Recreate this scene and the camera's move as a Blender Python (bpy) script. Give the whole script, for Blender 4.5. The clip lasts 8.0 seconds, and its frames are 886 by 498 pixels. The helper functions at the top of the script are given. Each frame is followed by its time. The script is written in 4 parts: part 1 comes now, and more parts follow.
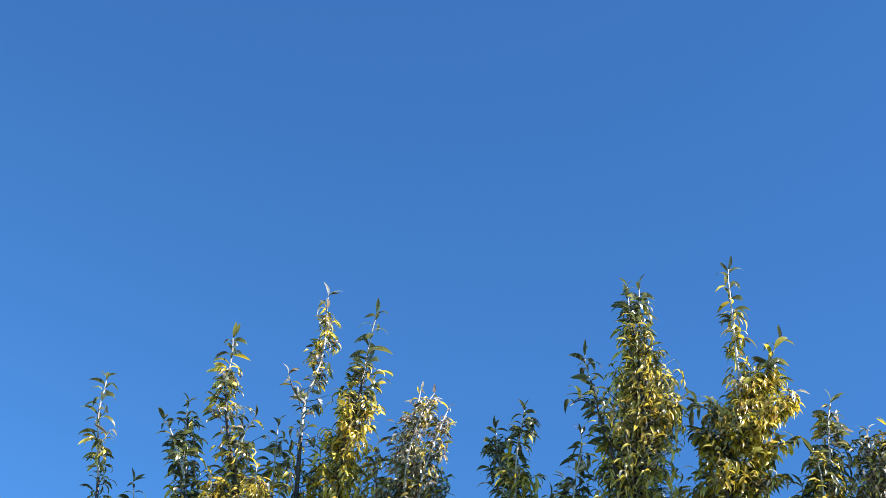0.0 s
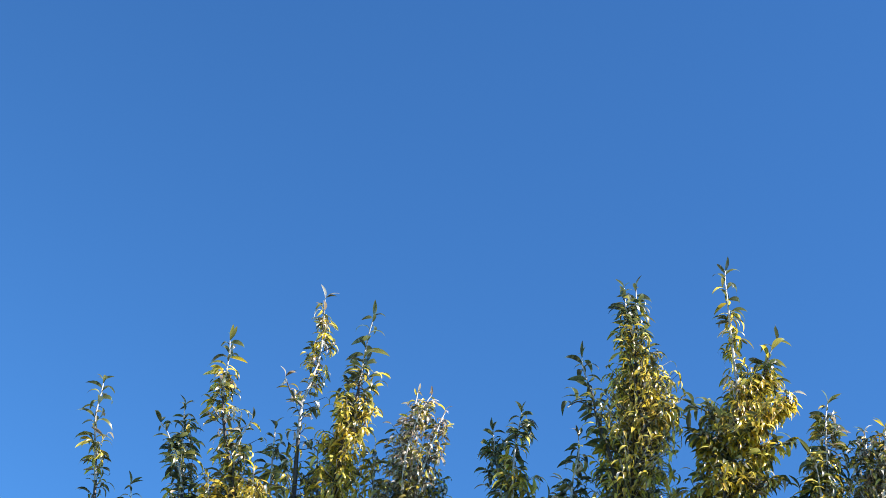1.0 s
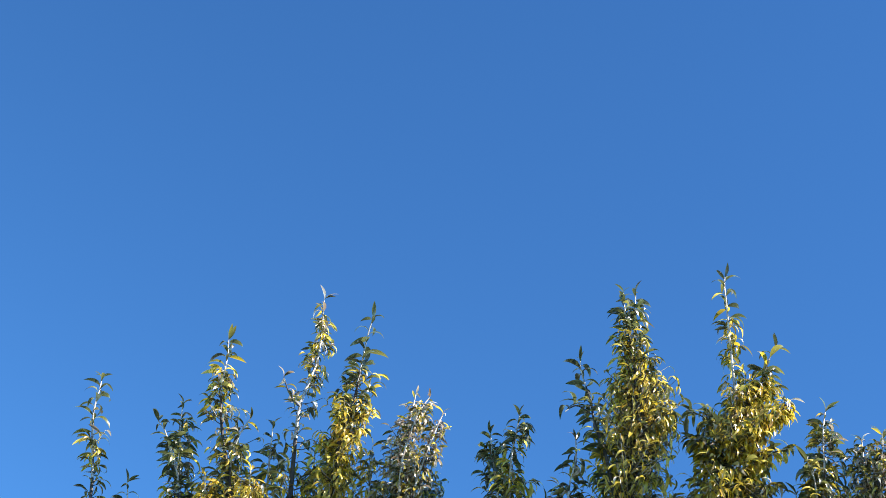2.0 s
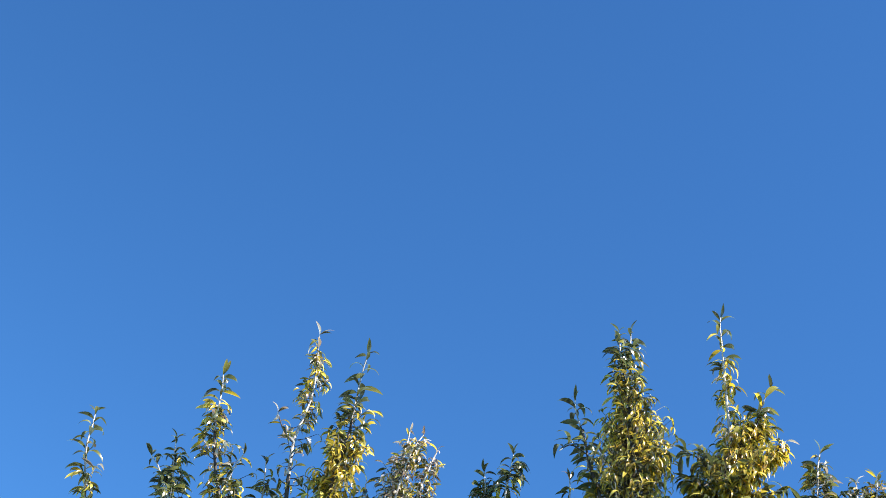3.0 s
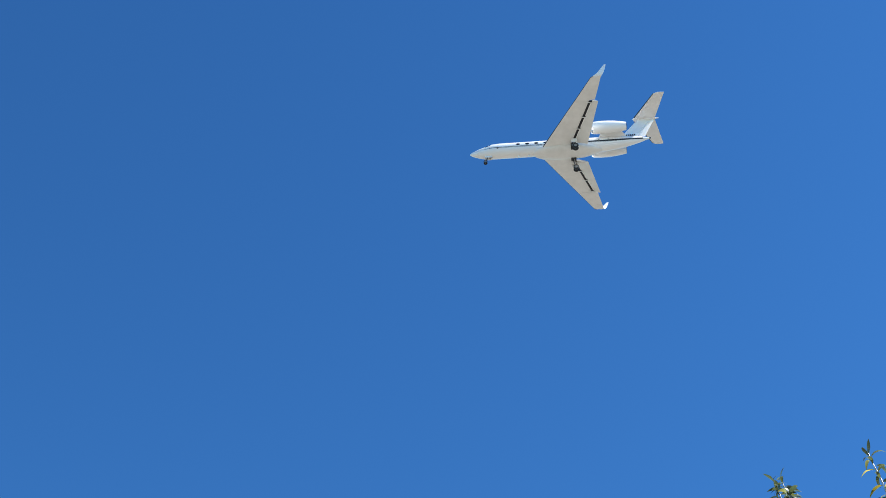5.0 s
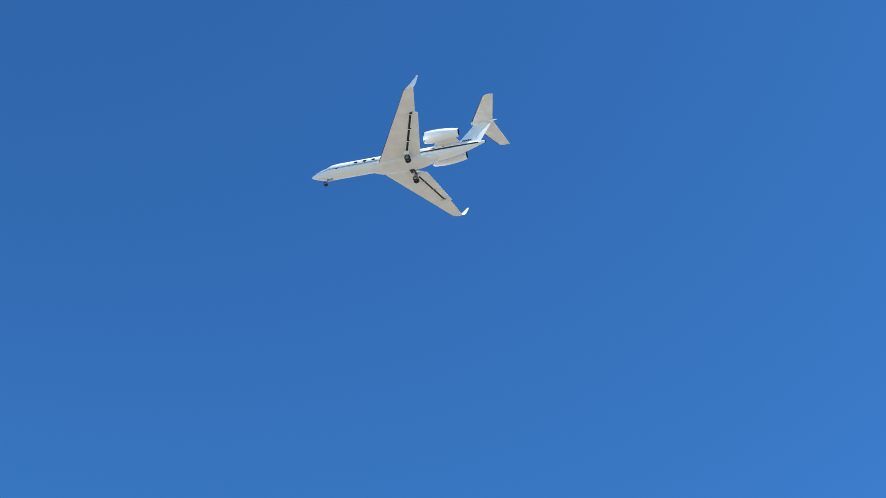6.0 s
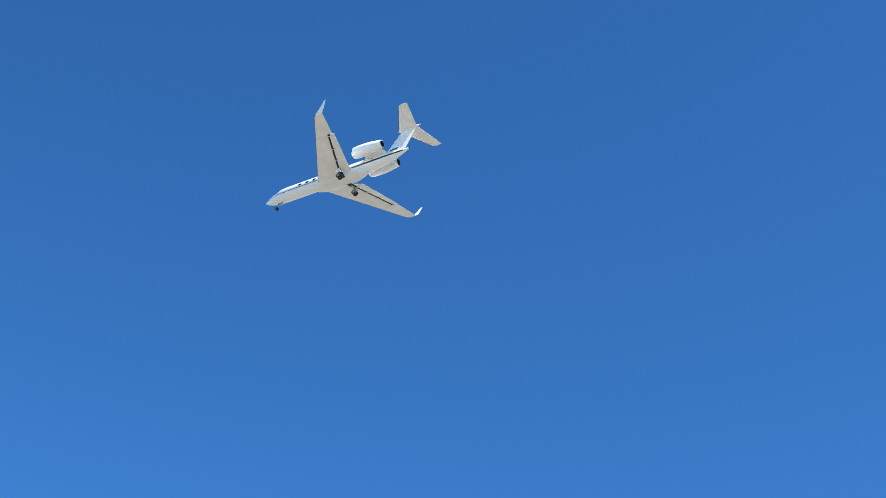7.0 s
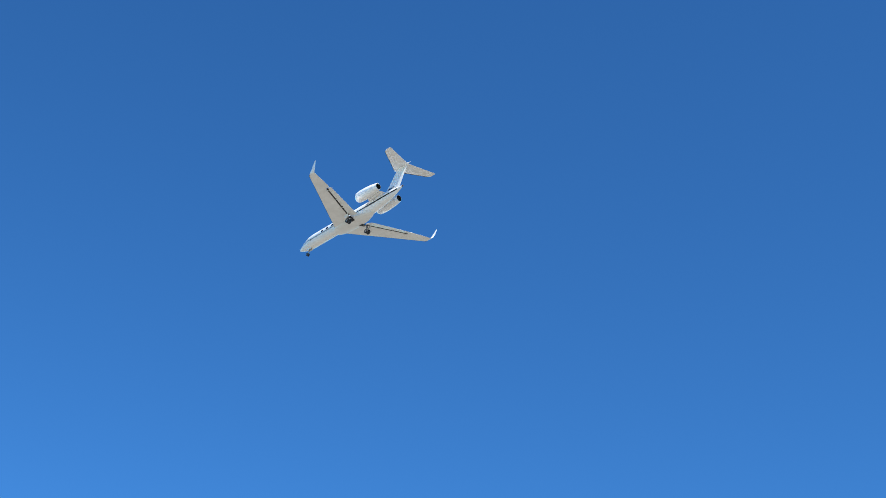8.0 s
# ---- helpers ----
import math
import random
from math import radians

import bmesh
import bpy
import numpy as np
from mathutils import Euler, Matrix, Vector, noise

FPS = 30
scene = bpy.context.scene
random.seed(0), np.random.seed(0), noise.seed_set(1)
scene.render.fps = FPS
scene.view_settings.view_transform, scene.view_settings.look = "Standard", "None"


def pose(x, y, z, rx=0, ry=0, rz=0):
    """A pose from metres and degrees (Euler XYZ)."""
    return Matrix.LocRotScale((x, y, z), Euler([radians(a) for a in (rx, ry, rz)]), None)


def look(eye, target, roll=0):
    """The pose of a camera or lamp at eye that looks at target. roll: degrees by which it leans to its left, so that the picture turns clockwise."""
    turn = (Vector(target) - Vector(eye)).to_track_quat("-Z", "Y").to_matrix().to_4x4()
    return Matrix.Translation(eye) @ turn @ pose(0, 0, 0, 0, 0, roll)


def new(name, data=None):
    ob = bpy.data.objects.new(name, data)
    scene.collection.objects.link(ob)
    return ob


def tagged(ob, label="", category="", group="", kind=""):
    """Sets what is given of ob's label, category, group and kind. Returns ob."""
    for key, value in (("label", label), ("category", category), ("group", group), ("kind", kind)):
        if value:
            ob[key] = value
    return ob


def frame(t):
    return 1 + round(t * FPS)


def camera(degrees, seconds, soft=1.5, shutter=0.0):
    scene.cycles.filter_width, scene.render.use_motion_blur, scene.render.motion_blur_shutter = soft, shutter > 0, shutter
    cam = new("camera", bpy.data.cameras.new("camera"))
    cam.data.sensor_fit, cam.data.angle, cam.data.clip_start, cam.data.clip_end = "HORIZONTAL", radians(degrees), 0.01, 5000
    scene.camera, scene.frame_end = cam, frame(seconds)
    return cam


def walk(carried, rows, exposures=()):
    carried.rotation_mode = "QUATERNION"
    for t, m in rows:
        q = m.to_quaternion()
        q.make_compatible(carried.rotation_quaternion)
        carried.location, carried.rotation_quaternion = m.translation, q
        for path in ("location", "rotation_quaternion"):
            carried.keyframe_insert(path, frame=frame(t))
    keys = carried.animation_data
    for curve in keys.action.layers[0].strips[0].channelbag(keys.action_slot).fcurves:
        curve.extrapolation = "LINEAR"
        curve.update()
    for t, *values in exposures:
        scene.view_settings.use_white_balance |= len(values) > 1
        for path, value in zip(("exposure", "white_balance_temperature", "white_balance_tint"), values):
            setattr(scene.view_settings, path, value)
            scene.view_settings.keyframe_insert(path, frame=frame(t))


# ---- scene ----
PATH = [
    (0, pose(-0.502, 0.153, 1.600, 126.416, -12.511, 11.289)),
    (0.5, pose(-0.502, 0.153, 1.600, 126.478, -12.293, 11.216)),
    (1, pose(-0.502, 0.153, 1.600, 126.480, -12.348, 11.287)),
    (2.5, pose(-0.502, 0.153, 1.600, 127.078, -13.288, 10.452)),
    (3, pose(-0.502, 0.153, 1.600, 127.959, -13.449, 10.280)),
    (3.5, pose(-0.227, 0.299, 1.719, 128.897, -13.521, 12.483)),
    (3.8, pose(-0.647, -0.081, 1.491, 129.978, -10.952, 10.587)),
    (4, pose(-0.998, -0.240, 1.406, 130.609, -9.506, 9.035)),
    (4.2, pose(-1.590, -0.202, 1.476, 131.242, -8.669, 6.264)),
    (4.5, pose(-2.270, -0.260, 1.431, 132.124, -5.221, 5.048)),
    (4.8, pose(-2.927, -0.376, 1.341, 132.673, -2.107, 4.262)),
    (5, pose(-3.307, -0.143, 1.600, 133.052, 0.533, 4.647)),
    (5.1, pose(-2.194, -0.266, 1.651, 133.111, 1.273, 5.014)),
    (5.2, pose(1.003, -0.385, 1.712, 133.080, 1.307, 5.887)),
    (5.3, pose(4.881, -0.035, 1.931, 133.082, 1.094, 6.959)),
    (5.4, pose(8.762, 0.574, 2.234, 133.095, 0.842, 8.075)),
    (5.5, pose(12.649, 1.225, 2.560, 133.074, 0.546, 9.224)),
    (5.6, pose(16.552, 1.779, 2.879, 132.990, 0.219, 10.405)),
    (5.7, pose(20.469, 2.236, 3.187, 132.846, -0.128, 11.618)),
    (5.8, pose(24.388, 2.672, 3.492, 132.662, -0.485, 12.863)),
    (5.9, pose(28.307, 3.103, 3.796, 132.445, -0.843, 14.145)),
    (6, pose(32.227, 3.533, 4.100, 132.196, -1.192, 15.465)),
    (6.1, pose(36.147, 3.963, 4.405, 131.919, -1.523, 16.826)),
    (6.2, pose(40.067, 4.393, 4.709, 131.613, -1.826, 18.227)),
    (6.3, pose(43.986, 4.823, 5.012, 131.282, -2.090, 19.673)),
    (6.4, pose(47.906, 5.253, 5.317, 130.926, -2.308, 21.161)),
    (6.5, pose(51.826, 5.682, 5.621, 130.549, -2.494, 22.680)),
    (6.6, pose(55.746, 6.112, 5.925, 130.152, -2.662, 24.216)),
    (6.7, pose(59.666, 6.542, 6.229, 129.736, -2.806, 25.769)),
    (6.8, pose(63.585, 6.972, 6.533, 129.303, -2.921, 27.340)),
    (6.9, pose(67.505, 7.402, 6.837, 128.852, -2.997, 28.931)),
    (7, pose(71.425, 7.831, 7.141, 128.384, -3.029, 30.542)),
    (7.1, pose(75.345, 8.261, 7.446, 127.901, -3.009, 32.170)),
    (7.2, pose(79.265, 8.691, 7.749, 127.407, -2.946, 33.806)),
    (7.3, pose(83.184, 9.121, 8.054, 126.908, -2.853, 35.438)),
    (7.4, pose(87.104, 9.551, 8.358, 126.409, -2.740, 37.055)),
    (7.5, pose(91.024, 9.980, 8.662, 125.915, -2.621, 38.643)),
    (7.6, pose(94.944, 10.410, 8.966, 125.429, -2.506, 40.198)),
    (7.7, pose(98.864, 10.840, 9.270, 124.953, -2.394, 41.722)),
    (7.8, pose(102.783, 11.270, 9.574, 124.482, -2.286, 43.218)),
    (7.9, pose(106.375, 11.664, 9.853, 124.062, -2.104, 44.642)),
    (8, pose(109.765, 12.035, 10.116, 123.672, -1.877, 46.023)),
]
EXPO = [(0, 1.37, 7000, 13), (2.5, 1.38, 7000, 13), (3.5, 1.40, 7000, 13), (4.0, 1.26, 6600, 10), (4.5, 1.15, 6500, 10), (5.0, 1.02, 6500, 10), (6.5, 1.13, 6500, 10), (7.5, 1.13, 6500, 10), (8.0, 0.97, 6400, 10)]
cam = camera(27.47, 8.0, soft=0.5)
walk(cam, PATH, EXPO)

# ---- daylight: clear autumn sky, sun high to the side ----
SUN_AZ, SUN_EL = radians(-9), radians(48)
world = bpy.data.worlds.new("sky")
scene.world = world
world.use_nodes = True
nt = world.node_tree
sky = nt.nodes.new("ShaderNodeTexSky")
sky.sky_type = "NISHITA"
sky.sun_disc = False
sky.sun_elevation = SUN_EL
sky.sun_rotation = radians(90) - SUN_AZ
sky.altitude = 500
sky.dust_density = 0.2
sky.ozone_density = 2.5
deep = nt.nodes.new("ShaderNodeGamma")
deep.inputs[1].default_value = 1.4
nt.links.new(sky.outputs[0], deep.inputs[0])
tint = nt.nodes.new("ShaderNodeMix")
tint.data_type, tint.blend_type = "RGBA", "MULTIPLY"
tint.inputs[0].default_value = 1.0
tint.inputs[7].default_value = (0.47, 0.97, 1.17, 1)
nt.links.new(deep.outputs[0], tint.inputs[6])
nt.links.new(tint.outputs[2], nt.nodes["Background"].inputs[0])
nt.nodes["Background"].inputs[1].default_value = 0.05
sun = new("sun", bpy.data.lights.new("sun", "SUN"))
sun.data.energy = 5.0
sun.data.color = (1.0, 0.95, 0.88)
sun.data.angle = radians(0.5)
sun.matrix_world = look((100 * math.cos(SUN_AZ) * math.cos(SUN_EL), 100 * math.sin(SUN_AZ) * math.cos(SUN_EL), 100 * math.sin(SUN_EL)), (0, 0, 0))


# ---- materials ----
def material(name):
    m = bpy.data.materials.new(name)
    m.use_nodes = True
    return m, m.node_tree, m.node_tree.nodes["Principled BSDF"]


def node(tree, kind, **values):
    n = tree.nodes.new(kind)
    for key, value in values.items():
        n.inputs[key].default_value = value
    return n


def ramp(tree, source, stops):
    r = tree.nodes.new("ShaderNodeValToRGB")
    els = r.color_ramp.elements
    while len(els) < len(stops):
        els.new(0.5)
    for e, (p, c) in zip(els, stops):
        e.position, e.color = p, (*c, 1)
    tree.links.new(source, r.inputs[0])
    return r.outputs[0]


def noise_out(tree, scale, detail=4.0, rough=0.55):
    tc = tree.nodes.new("ShaderNodeTexCoord")
    n = node(tree, "ShaderNodeTexNoise", Scale=scale, Detail=detail, Roughness=rough)
    tree.links.new(tc.outputs["Object"], n.inputs["Vector"])
    return n.outputs["Fac"]


def bump(tree, bsdf, source, strength, distance):
    b = node(tree, "ShaderNodeBump", Strength=strength, Distance=distance)
    tree.links.new(source, b.inputs["Height"])
    tree.links.new(b.outputs[0], bsdf.inputs["Normal"])


def surface(name, dark, light, scale, rough, metal=0.0, relief=0.0, coat=0.0):
    """A surface whose colour drifts between two tones."""
    m, t, b = material(name)
    f = noise_out(t, scale)
    t.links.new(ramp(t, f, [(0.3, dark), (0.7, light)]), b.inputs["Base Color"])
    b.inputs["Roughness"].default_value = rough
    b.inputs["Metallic"].default_value = metal
    b.inputs["Coat Weight"].default_value = coat
    b.inputs["Coat Roughness"].default_value = 0.08
    if relief:
        bump(t, b, noise_out(t, scale * 6), 0.5, relief)
    return m


def ground_material(dark, light, dim_patch_low, dim_patch_high):
    """Dry open earth; an unseen dark patch some 30 m wide round the foot of the trees is added to cut bounced light on
    the leaves.
    """
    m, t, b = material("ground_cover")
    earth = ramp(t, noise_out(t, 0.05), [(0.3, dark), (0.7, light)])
    dim_patch = ramp(t, noise_out(t, 1.7), [(0.3, dim_patch_low), (0.7, dim_patch_high)])
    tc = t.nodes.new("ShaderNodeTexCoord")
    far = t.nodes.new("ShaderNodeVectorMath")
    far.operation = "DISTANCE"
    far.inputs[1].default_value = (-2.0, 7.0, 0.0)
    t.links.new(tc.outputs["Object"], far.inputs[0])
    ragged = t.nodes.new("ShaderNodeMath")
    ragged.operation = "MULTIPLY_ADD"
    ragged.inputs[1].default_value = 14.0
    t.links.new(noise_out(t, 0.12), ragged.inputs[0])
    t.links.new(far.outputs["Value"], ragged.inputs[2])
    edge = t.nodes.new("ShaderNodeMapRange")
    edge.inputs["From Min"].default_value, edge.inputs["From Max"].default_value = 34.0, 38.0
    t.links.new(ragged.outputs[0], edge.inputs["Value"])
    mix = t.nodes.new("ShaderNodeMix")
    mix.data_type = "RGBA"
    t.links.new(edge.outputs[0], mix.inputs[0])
    t.links.new(dim_patch, mix.inputs[6])
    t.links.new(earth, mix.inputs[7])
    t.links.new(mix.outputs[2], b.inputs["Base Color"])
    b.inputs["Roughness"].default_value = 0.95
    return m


def leaf_material(name, stops, through_share, wax=0.7):
    """A leaf: waxy above, light shining through, tone by leaf."""
    m, t, b = material(name)
    info = t.nodes.new("ShaderNodeObjectInfo")
    geo = t.nodes.new("ShaderNodeNewGeometry")
    add = t.nodes.new("ShaderNodeMath")
    add.operation = "ADD"
    t.links.new(info.outputs["Random"], add.inputs[0])
    t.links.new(geo.outputs["Random Per Island"], add.inputs[1])
    fract = t.nodes.new("ShaderNodeMath")
    fract.operation = "FRACT"
    t.links.new(add.outputs[0], fract.inputs[0])
    tone = ramp(t, fract.outputs[0], stops)
    spots = ramp(t, noise_out(t, 60.0), [(0.35, (0.6, 0.55, 0.45)), (0.6, (1.0, 1.0, 1.0))])
    mix = t.nodes.new("ShaderNodeMix")
    mix.data_type, mix.blend_type = "RGBA", "MULTIPLY"
    mix.inputs[0].default_value = 0.4
    t.links.new(tone, mix.inputs[6])
    t.links.new(spots, mix.inputs[7])
    t.links.new(mix.outputs[2], b.inputs["Base Color"])
    b.inputs["Roughness"].default_value = 0.4
    b.inputs["Coat Weight"].default_value = wax
    b.inputs["Coat Roughness"].default_value = 0.3
    b.inputs["Coat IOR"].default_value = 1.95
    b.inputs["Specular IOR Level"].default_value = 0.45
    tr = t.nodes.new("ShaderNodeBsdfTranslucent")
    lift = node(t, "ShaderNodeGamma", Gamma=0.72)
    t.links.new(mix.outputs[2], lift.inputs["Color"])
    t.links.new(lift.outputs[0], tr.inputs[0])
    ms = t.nodes.new("ShaderNodeMixShader")
    ms.inputs[0].default_value = through_share
    t.links.new(b.outputs[0], ms.inputs[1])
    t.links.new(tr.outputs[0], ms.inputs[2])
    t.links.new(ms.outputs[0], t.nodes["Material Output"].inputs[0])
    return m


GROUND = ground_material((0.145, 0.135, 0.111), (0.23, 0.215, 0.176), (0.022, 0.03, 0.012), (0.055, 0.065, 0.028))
WHITE = surface("white_paint", (0.80, 0.79, 0.765), (0.85, 0.845, 0.83), 0.5, 0.35, coat=0.3)
GREY = surface("worn_white_paint", (0.69, 0.68, 0.65), (0.80, 0.79, 0.762), 1.1, 0.42)
METAL = surface("polished_metal", (0.70, 0.71, 0.73), (0.80, 0.80, 0.81), 2.0, 0.12, metal=1.0)
EDGE = surface("dark_edge_metal", (0.022, 0.025, 0.034), (0.05, 0.055, 0.07), 2.0, 0.3, metal=0.5)
STEEL = surface("gear_metal", (0.2, 0.2, 0.21), (0.4, 0.4, 0.4), 3.0, 0.45, metal=0.6)
# near black for openings: shade of flap gap and wheel bays as colour, and vents
OPENING_BLACK = surface("flap_cove", (0.008, 0.008, 0.01), (0.025, 0.025, 0.03), 2.0, 0.8)
RUBBER = surface("tyre_rubber", (0.012, 0.012, 0.014), (0.03, 0.03, 0.032), 4.0, 0.8)
NAVY = surface("navy_stripe_paint", (0.006, 0.008, 0.014), (0.011, 0.014, 0.024), 1.0, 0.5)
GLASS = surface("dark_window", (0.008, 0.01, 0.014), (0.02, 0.022, 0.03), 1.0, 0.08)
DARK_METAL = surface("dark_metal", (0.02, 0.02, 0.022), (0.07, 0.065, 0.06), 2.0, 0.6, metal=0.5)
BARK = surface("pale_bark", (0.16, 0.14, 0.12), (0.72, 0.69, 0.65), 30.0, 0.35, relief=0.004)
# shade inside the crowns, put into the colour of lower stems and twigs
SHADED_BARK = surface("shaded_bark", (0.02, 0.015, 0.011), (0.06, 0.046, 0.034), 30.0, 0.6)
OLD_BARK = surface("trunk_bark", (0.10, 0.085, 0.07), (0.26, 0.235, 0.20), 12.0, 0.85, relief=0.02)
GREEN = leaf_material("green_leaf", [(0.0, (0.016, 0.026, 0.009)), (0.5, (0.046, 0.067, 0.019)), (0.85, (0.105, 0.125, 0.026)), (1.0, (0.25, 0.24, 0.03))], 0.33, 1.0)
OLIVE = leaf_material("olive_leaf", [(0.0, (0.05, 0.04, 0.005)), (0.5, (0.23, 0.175, 0.010)), (1.0, (0.60, 0.45, 0.028))], 0.4)
YELLOW = leaf_material("yellow_leaf", [(0.0, (0.30, 0.212, 0.007)), (0.45, (0.64, 0.47, 0.018)), (0.85, (0.86, 0.72, 0.13)), (1.0, (0.76, 0.42, 0.03))], 0.5)
# dried leaves; the palest tone also paints sun glints on foliage
DRY_GLINT = leaf_material("dry_leaf", [(0.0, (0.16, 0.10, 0.06)), (0.4, (0.45, 0.34, 0.22)), (1.0, (0.86, 0.80, 0.68))], 0.25)


# ---- mesh helpers ----
def part(name, bm, mat, parent, label="", smooth=True):
    """One mesh object under a thing or a part."""
    me = bpy.data.meshes.new(name)
    bmesh.ops.recalc_face_normals(bm, faces=bm.faces)
    bm.to_mesh(me)
    bm.free()
    if smooth:
        me.shade_smooth()
        me.set_sharp_from_angle(angle=radians(40))
    me.materials.append(mat)
    ob = new(name, me)
    ob.parent = parent
    if label:
        tagged(ob, label)
    return ob


def loft(rings, caps=True, closed=True):
    """A skin over rings of points, all of one count."""
    bm = bmesh.new()
    rows = [[bm.verts.new(p) for p in ring] for ring in rings]
    n = len(rows[0])
    for a, b in zip(rows, rows[1:]):
        for i in range(n if closed else n - 1):
            k = (i + 1) % n
            bm.faces.new((a[i], a[k], b[k], b[i]))
    if caps:
        bm.faces.new(rows[0])
        bm.faces.new(rows[-1])
    return bm


def join(bm, other):
    """Adds the other bmesh to bm."""
    me = bpy.data.meshes.new("joined")
    other.to_mesh(me)
    other.free()
    bm.from_mesh(me)
    bpy.data.meshes.remove(me)
    return bm


def tube(points, radii, sides=8):
    rings = []
    for i, p in enumerate(points):
        a, b = Vector(points[max(i - 1, 0)]), Vector(points[min(i + 1, len(points) - 1)])
        q = (b - a).normalized().to_track_quat("Z", "Y")
        rings.append([Vector(p) + q @ Vector((radii[i] * math.cos(2 * math.pi * k / sides), radii[i] * math.sin(2 * math.pi * k / sides), 0)) for k in range(sides)])
    return loft(rings)


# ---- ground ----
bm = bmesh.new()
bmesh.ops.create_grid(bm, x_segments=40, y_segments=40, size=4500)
ground = part("ground", bm, GROUND, None, "dry pale earth reaching the horizon, with an added dark patch round the trees that cuts bounced light")
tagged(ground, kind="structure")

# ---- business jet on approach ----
K = 0.53  # lengths below are for a 29 m airframe; jet shrunk and set nearer to fit the camera's view
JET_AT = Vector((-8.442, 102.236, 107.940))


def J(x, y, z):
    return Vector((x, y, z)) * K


BODY = ((0.0, 0.03, -0.36), (0.12, 0.16, -0.36), (0.4, 0.32, -0.36), (0.9, 0.52, -0.34), (1.6, 0.76, -0.30), (2.3, 0.93, -0.24), (2.9, 1.07, -0.14), (3.6, 1.16, -0.05), (4.6, 1.2, 0.0), (8.0, 1.2, 0.0), (12.0, 1.2, 0.0),
        (16.0, 1.2, 0.0), (19.0, 1.19, 0.0), (20.5, 1.14, 0.06), (22.0, 1.03, 0.16), (23.5, 0.88, 0.3), (25.0, 0.67, 0.48), (26.2, 0.44, 0.64), (27.0, 0.25, 0.77), (27.75, 0.10, 0.87))


def body_at(x):
    """Radius and centre height of the fuselage at x."""
    xs = [s[0] for s in BODY]
    return np.interp(x, xs, [s[1] for s in BODY]), np.interp(x, xs, [s[2] for s in BODY])


def skin(x, angle, out=0.0):
    """A point on the fuselage skin; angle in degrees from the left side (towards -y) up."""
    r, c = body_at(x)
    a = radians(angle)
    return J(x, -(r + out) * math.cos(a), c + (r + out) * math.sin(a))


def airfoil(x0, x1, thick):
    """Upper then lower outline of a wing section between x0 and x1: pairs of x and height."""
    c = x1 - x0
    up = [(x0 + c * s, thick * c * h) for s, h in ((1.0, 0.02), (0.8, 0.28), (0.55, 0.52), (0.3, 0.6), (0.12, 0.46), (0.03, 0.29), (0.008, 0.17), (0.0, 0.0))]
    low = [(x0 + c * s, -thick * c * h) for s, h in ((0.008, 0.15), (0.03, 0.24), (0.12, 0.32), (0.3, 0.4), (0.55, 0.34), (0.8, 0.16), (1.0, 0.02))]
    return up + low


def panel(stations, side):
    """A wing-like solid: stations of (y, z, x0, x1, thickness share)."""
    return loft([[J(x, side * y, z + h) for x, h in airfoil(x0, x1, th)] for y, z, x0, x1, th in stations])


def strip(pts_a, pts_b):
    bm = bmesh.new()
    a = [bm.verts.new(p) for p in pts_a]
    b = [bm.verts.new(p) for p in pts_b]
    for i in range(len(a) - 1):
        bm.faces.new((a[i], a[i + 1], b[i + 1], b[i]))
    return bm


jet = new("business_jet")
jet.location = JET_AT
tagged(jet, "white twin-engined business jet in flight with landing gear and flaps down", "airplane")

rings = []
for x, r, c in BODY:
    rings.append([J(x, -r * math.cos(2 * math.pi * k / 36), c + r * math.sin(2 * math.pi * k / 36)) for k in range(36)])
fuselage = part("fuselage", loft(rings), WHITE, jet)

part("tail_exhaust", tube([J(27.55, 0, 0.845), J(27.78, 0, 0.875), J(27.8, 0, 0.877)], [0.15 * K, 0.125 * K, 0.08 * K], 16), DARK_METAL, fuselage, "dark exhaust")

# belly fairing that carries the wing
rings = []
for x, w, d in ((9.6, 0.3, 0.02), (10.2, 0.9, 0.12), (11.2, 1.35, 0.26), (13.0, 1.6, 0.36), (16.0, 1.6, 0.38), (17.6, 1.4, 0.32), (19.0, 0.95, 0.18), (20.2, 0.35, 0.03)):
    rings.append([J(x, w * math.cos(math.pi * k / 12) * (1 - 0.12 * math.sin(math.pi * k / 12)), -0.95 - (0.25 + d) * math.sin(math.pi * k / 12) ** 0.8 if 0 < k < 12 else -0.85) for k in range(13)])
part("belly_fairing", loft(rings), GREY, jet)

# radome joint, windows, windscreen
rings = [[skin(x, 360 * k / 36, 0.006) for k in range(36)] for x in (1.28, 1.31)]
part("radome_joint", loft(rings, caps=False), GREY, fuselage)


def oval(cx, ca, w, h, out, n=16):
    """An oval lying on the fuselage skin; its height h in degrees."""
    bm = bmesh.new()
    rings = [[bm.verts.new(skin(cx + q * w * math.cos(2 * math.pi * k / n), ca + q * h * math.sin(2 * math.pi * k / n), out)) for k in range(n)] for q in (1.0, 0.66, 0.33)]
    for a, b in zip(rings, rings[1:]):
        for k in range(n):
            bm.faces.new((a[k], a[(k + 1) % n], b[(k + 1) % n], b[k]))
    bm.faces.new(rings[-1])
    return bm


